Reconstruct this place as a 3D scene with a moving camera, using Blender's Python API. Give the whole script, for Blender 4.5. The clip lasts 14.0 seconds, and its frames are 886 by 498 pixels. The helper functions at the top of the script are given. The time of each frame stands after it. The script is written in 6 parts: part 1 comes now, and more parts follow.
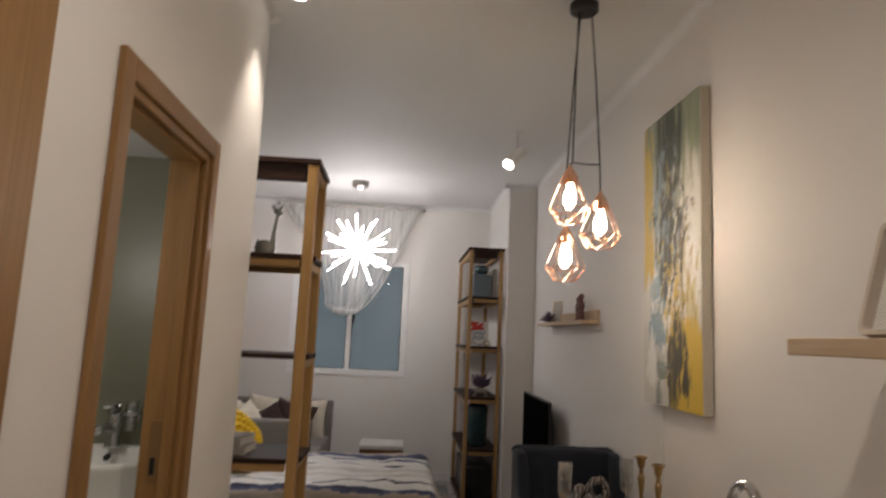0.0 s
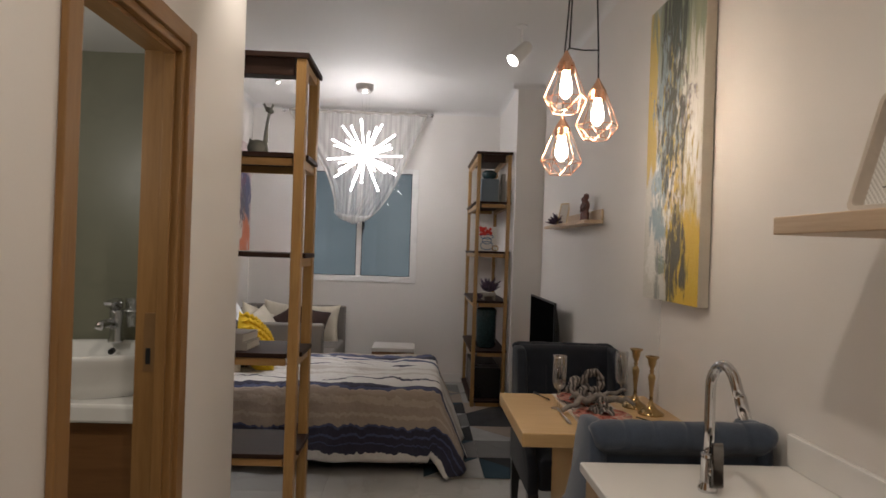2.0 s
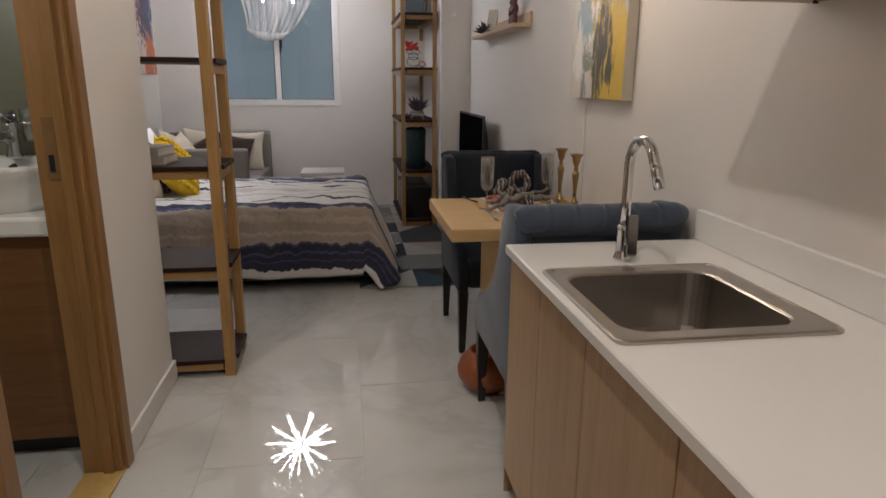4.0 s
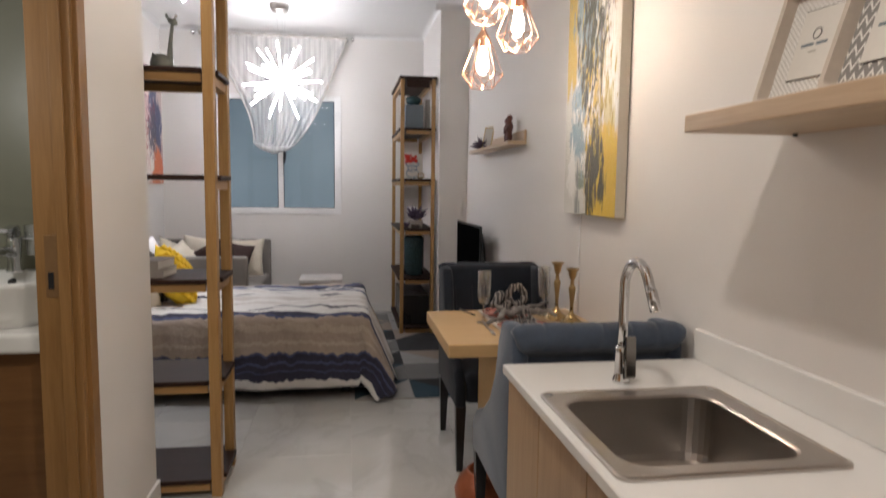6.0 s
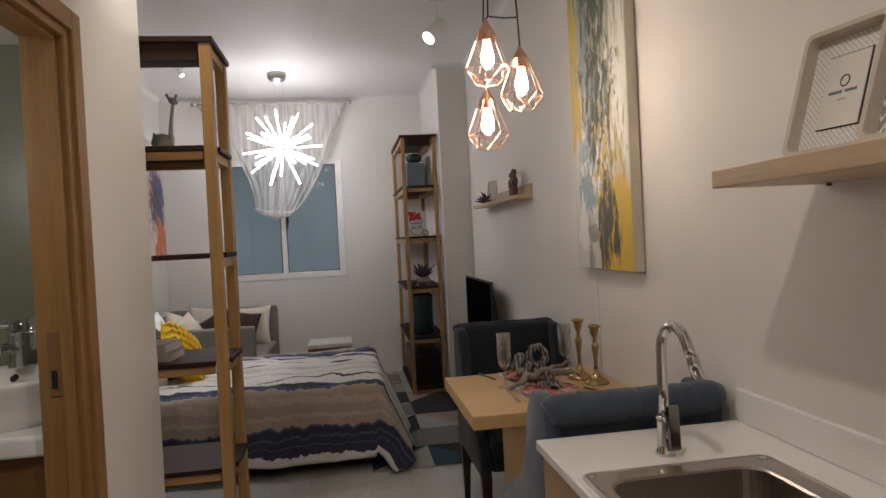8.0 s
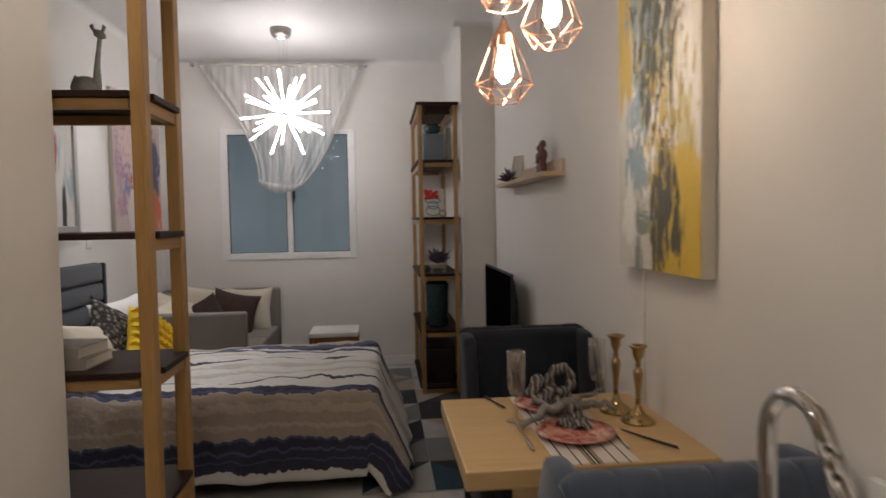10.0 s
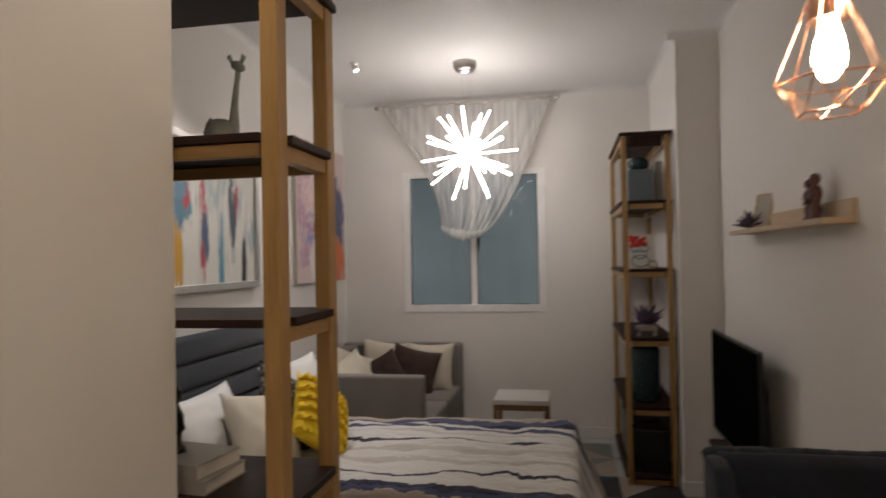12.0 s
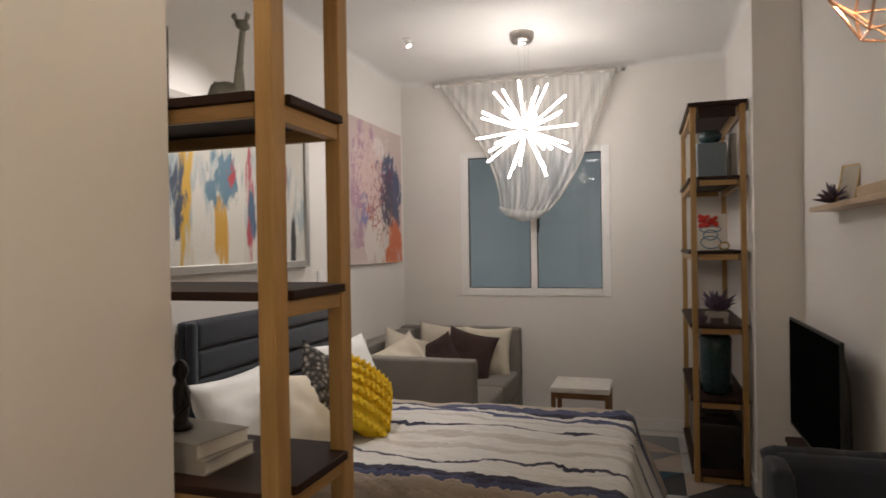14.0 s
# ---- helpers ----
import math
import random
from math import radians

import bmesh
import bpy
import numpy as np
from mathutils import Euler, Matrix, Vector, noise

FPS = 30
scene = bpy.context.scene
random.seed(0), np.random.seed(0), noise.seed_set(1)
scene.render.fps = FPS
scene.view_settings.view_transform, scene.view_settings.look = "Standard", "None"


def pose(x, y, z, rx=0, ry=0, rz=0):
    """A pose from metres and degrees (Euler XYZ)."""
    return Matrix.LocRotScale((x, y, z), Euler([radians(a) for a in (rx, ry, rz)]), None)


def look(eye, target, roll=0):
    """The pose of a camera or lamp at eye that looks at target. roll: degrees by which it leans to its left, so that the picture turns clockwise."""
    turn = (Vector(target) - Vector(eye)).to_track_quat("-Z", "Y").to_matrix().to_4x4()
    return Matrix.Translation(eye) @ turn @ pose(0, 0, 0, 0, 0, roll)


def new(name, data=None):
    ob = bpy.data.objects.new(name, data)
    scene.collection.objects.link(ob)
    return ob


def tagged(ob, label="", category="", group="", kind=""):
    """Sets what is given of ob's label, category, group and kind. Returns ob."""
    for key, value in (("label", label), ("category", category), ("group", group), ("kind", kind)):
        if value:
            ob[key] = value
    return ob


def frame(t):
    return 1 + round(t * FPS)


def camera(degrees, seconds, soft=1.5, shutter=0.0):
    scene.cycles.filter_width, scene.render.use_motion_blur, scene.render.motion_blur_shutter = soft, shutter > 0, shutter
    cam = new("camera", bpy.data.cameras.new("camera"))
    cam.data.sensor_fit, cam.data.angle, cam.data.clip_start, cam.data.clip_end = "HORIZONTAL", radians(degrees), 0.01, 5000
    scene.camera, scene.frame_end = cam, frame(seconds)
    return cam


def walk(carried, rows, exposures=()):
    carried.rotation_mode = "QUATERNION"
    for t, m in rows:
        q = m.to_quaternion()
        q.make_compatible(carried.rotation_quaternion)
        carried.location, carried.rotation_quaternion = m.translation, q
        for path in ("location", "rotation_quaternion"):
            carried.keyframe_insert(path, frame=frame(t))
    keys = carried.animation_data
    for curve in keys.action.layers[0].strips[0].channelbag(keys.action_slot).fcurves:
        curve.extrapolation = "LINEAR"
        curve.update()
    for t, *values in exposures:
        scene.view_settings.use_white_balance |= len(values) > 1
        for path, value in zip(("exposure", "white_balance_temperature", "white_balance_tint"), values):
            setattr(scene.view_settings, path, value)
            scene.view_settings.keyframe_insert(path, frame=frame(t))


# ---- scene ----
cam = camera(69.7, 14.0, shutter=0.6)
PATH = [
    (0, (-0.201, 0.063, 1.601), (-0.076, 2.04, 1.878), 2.6),
    (0.5, (-0.195, 0.074, 1.58), (-0.207, 2.068, 1.732), 2.9),
    (1, (-0.141, 0.077, 1.595), (-0.207, 2.072, 1.711), 0.9),
    (1.5, (-0.111, 0.091, 1.572), (-0.117, 2.089, 1.659), 1.7),
    (2, (-0.083, 0.103, 1.533), (-0.006, 2.101, 1.536), 1.9),
    (2.5, (-0.066, 0.112, 1.485), (0.035, 2.109, 1.485), 2.2),
    (3, (-0.086, 0.069, 1.437), (0.092, 2.047, 1.202), 1.0),
    (3.2, (-0.078, 0.092, 1.425), (0.143, 2.051, 1.083), 1.0),
    (5.3, (-0.057, 0.119, 1.388), (0.267, 2.013, 0.833), 0.7),
    (5.5, (-0.059, 0.113, 1.408), (0.274, 2.034, 0.962), 0.6),
    (6, (-0.057, 0.12, 1.45), (0.245, 2.088, 1.259), 0.7),
    (6.5, (-0.067, 0.107, 1.484), (0.243, 2.081, 1.415), 0.5),
    (7, (-0.067, 0.129, 1.497), (0.223, 2.107, 1.471), -0.3),
    (7.5, (-0.091, 0.152, 1.515), (0.186, 2.133, 1.526), -1.3),
    (7.7, (-0.101, 0.171, 1.514), (0.205, 2.147, 1.49), -2.9),
    (9.8, (0.125, 0.799, 1.507), (0.343, 2.787, 1.449), -1.0),
    (10, (0.131, 0.887, 1.523), (0.327, 2.875, 1.427), -1.0),
    (10.5, (0.139, 1.1, 1.579), (0.053, 3.098, 1.574), 0.7),
    (11, (0.172, 1.297, 1.629), (-0.096, 3.278, 1.659), 0.6),
    (11.5, (0.087, 1.492, 1.641), (-0.11, 3.481, 1.726), 2.2),
    (12, (0.062, 1.619, 1.637), (-0.315, 3.583, 1.667), -1.1),
    (12.5, (0.104, 1.733, 1.631), (-0.444, 3.656, 1.618), -1.6),
    (13, (0.131, 1.78, 1.615), (-0.485, 3.683, 1.578), -1.6),
    (13.5, (0.16, 1.794, 1.602), (-0.508, 3.679, 1.562), -0.7),
    (14, (0.182, 1.814, 1.594), (-0.426, 3.72, 1.585), -0.9),
]
walk(cam, [(t, look(*p)) for t, *p in PATH], exposures=[(0, 0.42, 6000, 10), (2, 0.46, 5950, 10), (3.0, 0.40, 5850, 10), (5.3, 1.18, 5650, 10), (5.6, 1.18, 5650, 10), (6.5, 0.72, 5700, 10), (7.5, 0.51, 5800, 10), (10, 0.38, 5980, 10), (11, 0.28, 6100, 10), (12, 0.2, 6300, 10), (13, 0.44, 6420, 10), (14, 0.47, 6420, 10)])

# ---------------------------------------------------------------- light
world = bpy.data.worlds.new("night")
world.use_nodes = True
world.node_tree.nodes["Background"].inputs[0].default_value = (0.35, 0.4, 0.5, 1)
world.node_tree.nodes["Background"].inputs[1].default_value = 0.02
scene.world = world
WARM, NEUTRAL = (1.0, 0.84, 0.66), (1.0, 0.92, 0.86)


def lamp(name, kind, m, watts, colour, size=0.05, cone=70, blend=0.6):
    data = bpy.data.lights.new(name, kind)
    data.energy, data.color = watts, colour
    data.shadow_soft_size = size
    if kind == "SPOT":
        data.spot_size, data.spot_blend = radians(cone), blend
    ob = new(name, data)
    ob.matrix_world = m
    return ob


CH = Vector((-0.648, 6.46, 2.437))       # middle of the starburst chandelier
PENDANTS = [(0.493, 2.67, 2.314), (0.632, 2.69, 2.213), (0.519, 2.825, 2.081)]
lamp("downlight_light", "SPOT", look((-0.74, 2.88, 3.09), (-0.76, 2.92, 0)), 30, WARM, 0.03, 75, 0.8)
lamp("downlight_light", "SPOT", look((-0.1, 0.9, 3.09), (-0.1, 0.9, 0)), 31, WARM, 0.04, 155, 0.9)
# unseen downlight behind the start, added to fill the corridor with warm light
lamp("downlight_light", "SPOT", look((-0.1, -0.8, 3.09), (-0.1, -0.8, 0)), 36, WARM, 0.04, 155, 0.9)
lamp("track_spot_light", "SPOT", look((0.532, 4.572, 2.885), (-1.8, 3.2, 0.33)), 4, NEUTRAL, 0.03, 70, 0.8)
lamp("bedroom_spot_light", "SPOT", look((-1.45, 6.24, 3.02), (-1.75, 5.1, 0.7)), 25, NEUTRAL, 0.03, 75, 0.8)
# unseen spot, added to brighten the wall and pillows at the headboard
lamp("bedroom_spot_light", "SPOT", look((-1.46, 4.3, 3.0), (-1.95, 4.75, 1.0)), 46, NEUTRAL, 0.03, 80, 0.8)
# unseen fill in mid-air, no fitting: brightens the bathroom tiles and ceiling
lamp("bathroom_fill_light", "POINT", pose(-1.7, 1.7, 1.9), 7, (1, 0.9, 0.76), 0.1)

# ---------------------------------------------------------------- materials


def principled(name):
    m = bpy.data.materials.new(name)
    m.use_nodes = True
    return m, m.node_tree, m.node_tree.nodes["Principled BSDF"]


def link(nt, a, b):
    nt.links.new(a, b)


def coords(nt, scale=(1, 1, 1), source="Object"):
    tc = nt.nodes.new("ShaderNodeTexCoord")
    mp = nt.nodes.new("ShaderNodeMapping")
    mp.inputs["Scale"].default_value = scale
    link(nt, tc.outputs[source], mp.inputs[0])
    return mp.outputs[0]


def noise_tex(nt, vec, scale, detail=3, rough=0.55, distort=0.0):
    n = nt.nodes.new("ShaderNodeTexNoise")
    n.inputs["Scale"].default_value, n.inputs["Detail"].default_value = scale, detail
    n.inputs["Roughness"].default_value, n.inputs["Distortion"].default_value = rough, distort
    link(nt, vec, n.inputs["Vector"])
    return n.outputs[0]


def ramp(nt, fac, stops, mode="LINEAR"):
    r = nt.nodes.new("ShaderNodeValToRGB")
    r.color_ramp.interpolation = mode
    el = r.color_ramp.elements
    while len(el) < len(stops):
        el.new(0.5)
    for e, (p, c) in zip(el, stops):
        e.position = p
        e.color = (*c, 1) if len(c) == 3 else c
    link(nt, fac, r.inputs[0])
    return r.outputs[0]


def math_node(nt, op, a, b=0.0, clamp=False):
    n = nt.nodes.new("ShaderNodeMath")
    n.operation, n.use_clamp = op, clamp
    for i, v in enumerate((a, b)):
        if isinstance(v, (int, float)):
            n.inputs[i].default_value = v
        else:
            link(nt, v, n.inputs[i])
    return n.outputs[0]


def mix(nt, fac, a, b, blend="MIX"):
    n = nt.nodes.new("ShaderNodeMix")
    n.data_type, n.blend_type = "RGBA", blend
    for sock, v in ((n.inputs[0], fac), (n.inputs[6], a), (n.inputs[7], b)):
        if isinstance(v, (int, float)):
            sock.default_value = v
        elif isinstance(v, tuple):
            sock.default_value = (*v, 1)
        else:
            link(nt, v, sock)
    return n.outputs[2]


def bump(nt, bsdf, height, strength, distance=0.01):
    b = nt.nodes.new("ShaderNodeBump")
    b.inputs["Strength"].default_value, b.inputs["Distance"].default_value = strength, distance
    link(nt, height, b.inputs["Height"])
    link(nt, b.outputs[0], bsdf.inputs["Normal"])


def plain(name, colour, rough=0.5, metal=0.0, vary=0.12, scale=3.0, grain=60.0, relief=0.1, sheen=0.0, coat=0.0):
    """A surface with broad and fine variation of colour, gloss and relief."""
    m, nt, b = principled(name)
    v = coords(nt)
    broad, fine = noise_tex(nt, v, scale, 4), noise_tex(nt, v, grain, 3)
    dark = tuple(c * (1 - vary) for c in colour)
    light = tuple(min(1, c * (1 + vary)) for c in colour)
    c = ramp(nt, broad, [(0.3, dark), (0.7, light)])
    c = mix(nt, 0.35, c, ramp(nt, fine, [(0.3, dark), (0.7, light)]))
    link(nt, c, b.inputs["Base Color"])
    r = ramp(nt, broad, [(0.3, (max(0.02, rough - 0.06),) * 3), (0.7, (min(1, rough + 0.06),) * 3)])
    link(nt, r, b.inputs["Roughness"])
    b.inputs["Metallic"].default_value = metal
    b.inputs["Sheen Weight"].default_value = sheen
    b.inputs["Coat Weight"].default_value = coat
    if relief:
        bump(nt, b, fine, relief, 0.003)
    return m


def wood(name, dark, light, axis=2, rough=0.45, scale=1.0):
    """Long-grained wood; axis is the way of the grain."""
    m, nt, b = principled(name)
    s = [14 * scale] * 3
    s[axis] = 0.9 * scale
    v = coords(nt, tuple(s))
    oi = nt.nodes.new("ShaderNodeObjectInfo")
    add = nt.nodes.new("ShaderNodeVectorMath")
    add.operation = "ADD"
    link(nt, v, add.inputs[0])
    off = math_node(nt, "MULTIPLY", oi.outputs["Random"], 17.0)
    link(nt, off, add.inputs[1])
    grain = noise_tex(nt, add.outputs[0], 1.6, 5, 0.6, 1.2)
    pores = noise_tex(nt, add.outputs[0], 9.0, 3, 0.6)
    c = ramp(nt, grain, [(0.25, dark), (0.5, tuple((a + d) / 2 for a, d in zip(dark, light))), (0.75, light)])
    c = mix(nt, 0.25, c, ramp(nt, pores, [(0.35, dark), (0.6, light)]))
    link(nt, c, b.inputs["Base Color"])
    b.inputs["Roughness"].default_value = rough
    bump(nt, b, pores, 0.15, 0.002)
    return m


def glow(name, colour, strength):
    m, nt, b = principled(name)
    b.inputs["Base Color"].default_value = (*colour, 1)
    b.inputs["Emission Color"].default_value = (*colour, 1)
    b.inputs["Emission Strength"].default_value = strength
    return m


def marble(name, base, vein, rough, scale=1.0):
    m, nt, b = principled(name)
    v = coords(nt, (scale,) * 3)
    oi = nt.nodes.new("ShaderNodeObjectInfo")
    add = nt.nodes.new("ShaderNodeVectorMath")
    add.operation = "ADD"
    link(nt, v, add.inputs[0])
    link(nt, math_node(nt, "MULTIPLY", oi.outputs["Random"], 31.0), add.inputs[1])
    cloud = noise_tex(nt, add.outputs[0], 1.3, 6, 0.6, 0.8)
    line = noise_tex(nt, add.outputs[0], 1.1, 7, 0.55, 1.6)
    c = ramp(nt, cloud, [(0.3, tuple(x * 0.86 for x in base)), (0.7, base)])
    fac = ramp(nt, line, [(0.47, (0, 0, 0)), (0.498, (0.28, 0.28, 0.28)), (0.505, (0.2,) * 3), (0.56, (0, 0, 0))])
    link(nt, mix(nt, fac, c, vein), b.inputs["Base Color"])
    b.inputs["Roughness"].default_value = rough
    return m


WALL = plain("wall_paint", (0.76, 0.73, 0.70), 0.6, vary=0.025, scale=1.2, grain=140, relief=0.05)
CEIL = plain("ceiling_paint", (0.77, 0.76, 0.75), 0.62, vary=0.02, scale=1.0, grain=120, relief=0.04)
BASE = plain("skirting_paint", (0.74, 0.72, 0.70), 0.35, vary=0.03)
FLOOR = marble("polished_marble_tile", (0.58, 0.575, 0.55), (0.34, 0.31, 0.28), 0.025, 0.6)
GROUT = plain("grout", (0.50, 0.48, 0.45), 0.8)
BATH = marble("glossy_grey_tile", (0.245, 0.24, 0.175), (0.18, 0.175, 0.13), 0.34, 0.8)
OAK = wood("oak_door_wood", (0.22, 0.112, 0.034), (0.33, 0.182, 0.064), 2, 0.38)
OAK_X = wood("oak_lintel_wood", (0.22, 0.112, 0.034), (0.33, 0.182, 0.064), 1, 0.38)
PINE = wood("golden_pine", (0.29, 0.158, 0.048), (0.46, 0.28, 0.105), 2, 0.4)
PINE_X = wood("golden_pine_rail", (0.29, 0.158, 0.048), (0.46, 0.28, 0.105), 0, 0.4)
PINE_Y = wood("golden_pine_side_rail", (0.29, 0.158, 0.048), (0.46, 0.28, 0.105), 1, 0.4)
WALNUT = wood("dark_walnut", (0.012, 0.006, 0.004), (0.038, 0.016, 0.010), 0, 0.5)
WALNUT_Y = wood("dark_walnut_board", (0.012, 0.006, 0.004), (0.038, 0.016, 0.010), 1, 0.5)
PALE = wood("pale_oak", (0.44, 0.31, 0.19), (0.58, 0.44, 0.29), 1, 0.42)
TABLE = wood("light_table_wood", (0.48, 0.31, 0.135), (0.61, 0.42, 0.205), 0, 0.35)
CAB = wood("cabinet_oak", (0.35, 0.225, 0.115), (0.46, 0.31, 0.175), 2, 0.45)
VANITY = wood("vanity_wood", (0.145, 0.062, 0.019), (0.22, 0.105, 0.036), 0, 0.4)
QUARTZ = plain("white_quartz", (0.80, 0.79, 0.77), 0.18, vary=0.02, scale=5, grain=220, relief=0.0)
STEEL = plain("brushed_steel", (0.46, 0.43, 0.40), 0.32, 1.0, vary=0.06, scale=2, grain=160, relief=0.04)
CHROME = plain("chrome", (0.64, 0.64, 0.65), 0.07, 1.0, vary=0.02, relief=0.0)
BRASS = plain("aged_brass", (0.42, 0.30, 0.14), 0.3, 1.0, vary=0.15, scale=20)
COPPER = plain("polished_copper", (0.93, 0.56, 0.38), 0.24, 1.0, vary=0.05, relief=0.0)
BLACK = plain("black_plastic", (0.012, 0.012, 0.013), 0.4, vary=0.2)
BLACKWOOD = plain("black_lacquer", (0.012, 0.010, 0.010), 0.3, vary=0.2)
CERAMIC = plain("white_ceramic", (0.84, 0.82, 0.78), 0.08, vary=0.015, relief=0.0, coat=0.5)
# far chair's twin of VELVET_L, its colour darkened to carry the shade there
VELVET_SHADED = plain("slate_blue_velvet_shaded", (0.015, 0.019, 0.028), 0.7, vary=0.35, scale=9, grain=300, relief=0.2, sheen=0.08)
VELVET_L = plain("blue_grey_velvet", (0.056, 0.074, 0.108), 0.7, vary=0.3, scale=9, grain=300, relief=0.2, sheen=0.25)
HEAD = plain("dark_blue_headboard_fabric", (0.020, 0.025, 0.036), 0.75, vary=0.2, scale=6, grain=260, relief=0.25, sheen=0.3)
SOFA = plain("grey_sofa_fabric", (0.225, 0.205, 0.185), 0.9, vary=0.1, scale=5, grain=420, relief=0.35)
CREAM = plain("cream_linen", (0.68, 0.62, 0.51), 0.9, vary=0.06, scale=6, grain=300, relief=0.3)
BROWN = plain("dark_brown_fabric", (0.055, 0.030, 0.026), 0.9, vary=0.3, scale=6, grain=260, relief=0.3)
SHEET = plain("white_cotton", (0.80, 0.79, 0.77), 0.9, vary=0.03, scale=6, grain=300, relief=0.25)
YELLOW = plain("yellow_felt", (0.85, 0.58, 0.02), 0.85, vary=0.15, scale=20, grain=200, relief=0.2)
KNIT, nt, b = principled("looped_grey_knit")
vor = nt.nodes.new("ShaderNodeTexVoronoi")
vor.inputs["Scale"].default_value = 34
link(nt, coords(nt), vor.inputs["Vector"])
link(nt, ramp(nt, vor.outputs["Distance"], [(0.1, (0.34, 0.31, 0.27)), (0.55, (0.05, 0.045, 0.04))]), b.inputs["Base Color"])
b.inputs["Roughness"].default_value = 0.95
bump(nt, b, vor.outputs["Distance"], 1.0, 0.02)
WHITE = plain("white_lacquer", (0.82, 0.81, 0.80), 0.3, vary=0.02)
GREYFRAME = plain("taupe_frame_wood", (0.54, 0.48, 0.41), 0.55, vary=0.1, scale=12)
SILVER = plain("silver_frame", (0.55, 0.53, 0.50), 0.35, 0.7, vary=0.08)
PAPER = plain("paper", (0.75, 0.73, 0.68), 0.8, vary=0.04)
COVER = plain("grey_book_cover", (0.40, 0.37, 0.33), 0.6, vary=0.08)
GIRAFFE = plain("grey_glazed_ceramic", (0.27, 0.285, 0.26), 0.12, vary=0.25, scale=12, relief=0.0, coat=0.6)
TEAL = plain("teal_mosaic_glass", (0.025, 0.055, 0.062), 0.18, vary=0.5, scale=60, grain=90, relief=0.5)
BLUEBOX = plain("slate_blue_box", (0.16, 0.20, 0.24), 0.6, vary=0.1)
PURPLE = plain("dusty_purple_leaf", (0.075, 0.05, 0.085), 0.6, vary=0.3, scale=30)
RED = plain("red_petal", (0.55, 0.03, 0.02), 0.5, vary=0.2, scale=40)
TERRA = plain("terracotta_copper", (0.30, 0.09, 0.035), 0.35, 0.3, vary=0.2, scale=8)
SCREEN = plain("tv_screen", (0.004, 0.004, 0.004), 0.22, vary=0.1, relief=0.0)
SCREEN.node_tree.nodes["Principled BSDF"].inputs["Specular IOR Level"].default_value = 0.0
FLOOR.node_tree.nodes["Principled BSDF"].inputs["IOR"].default_value = 1.65
for m in (WALNUT, WALNUT_Y, VELVET_SHADED, VELVET_L, HEAD):
    m.node_tree.nodes["Principled BSDF"].inputs["Specular IOR Level"].default_value = 0.2
GLASS, nt, b = principled("drinking_glass")
thin, gloss, both = (nt.nodes.new(n) for n in ("ShaderNodeBsdfTransparent", "ShaderNodeBsdfGlossy", "ShaderNodeMixShader"))
thin.inputs[0].default_value = (0.97, 0.975, 0.975, 1)
gloss.inputs["Roughness"].default_value = 0.03
rim_gloss = nt.nodes.new("ShaderNodeLayerWeight")
rim_gloss.inputs["Blend"].default_value = 0.42
link(nt, math_node(nt, "ADD", math_node(nt, "MULTIPLY", rim_gloss.outputs["Facing"], 0.5), 0.07, True), both.inputs[0])
link(nt, thin.outputs[0], both.inputs[1])
link(nt, gloss.outputs[0], both.inputs[2])
link(nt, both.outputs[0], nt.nodes["Material Output"].inputs[0])
BULB = glow("glowing_filament_bulb", (1.0, 0.79, 0.56), 60)
ROD = glow("glowing_acrylic_rod", (1.0, 0.92, 0.85), 16.5)
LED = glow("lamp_lens", (1.0, 0.93, 0.82), 14)

# ---------------------------------------------------------------- builders
ORIGIN = {}


def thing(name, base, label, category, group="", kind=""):
    """An Empty at its base; its parts are given in world metres."""
    ob = new(name)
    ob.location = base
    ob.empty_display_size = 0.1
    ORIGIN[ob.name] = Vector(base)
    return tagged(ob, label, category, group, kind)


def part(name, bm, material, parent=None, label="", smooth=False):
    """Links a bmesh, given in world metres, as one mesh under its thing or part."""
    org = ORIGIN[parent.name] if parent else Vector((0, 0, 0))
    if parent:
        bmesh.ops.translate(bm, vec=-org, verts=bm.verts)
    me = bpy.data.meshes.new(name)
    bmesh.ops.recalc_face_normals(bm, faces=bm.faces)
    bm.to_mesh(me)
    bm.free()
    me.materials.append(material)
    if smooth:
        for p in me.polygons:
            p.use_smooth = True
    ob = new(name, me)
    if parent:
        ob.parent = parent
    ORIGIN[ob.name] = org
    return tagged(ob, label)


def solid(name, bm, material, label, category, base, group="", kind="", smooth=False):
    """A thing of one mesh, with its origin at its base."""
    bmesh.ops.translate(bm, vec=-Vector(base), verts=bm.verts)
    ob = part(name, bm, material, None, "", smooth)
    ob.location = base
    ORIGIN[ob.name] = Vector(base)
    return tagged(ob, label, category, group, kind)


def box(x0, x1, y0, y1, z0, z1, bevel=0.0, bm=None, seg=2):
    b = bm or bmesh.new()
    t = bmesh.new()
    bmesh.ops.create_cube(t, size=1)
    for v in t.verts:
        v.co = Vector(((x0 + x1) / 2 + v.co.x * (x1 - x0), (y0 + y1) / 2 + v.co.y * (y1 - y0), (z0 + z1) / 2 + v.co.z * (z1 - z0)))
    if bevel:
        bmesh.ops.bevel(t, geom=t.edges[:], offset=bevel, segments=seg, affect="EDGES", profile=0.5)
    merge(b, t)
    return b


def merge(into, other):
    other.verts.index_update()
    made = [into.verts.new(v.co) for v in other.verts]
    for f in other.faces:
        into.faces.new([made[v.index] for v in f.verts])
    other.free()


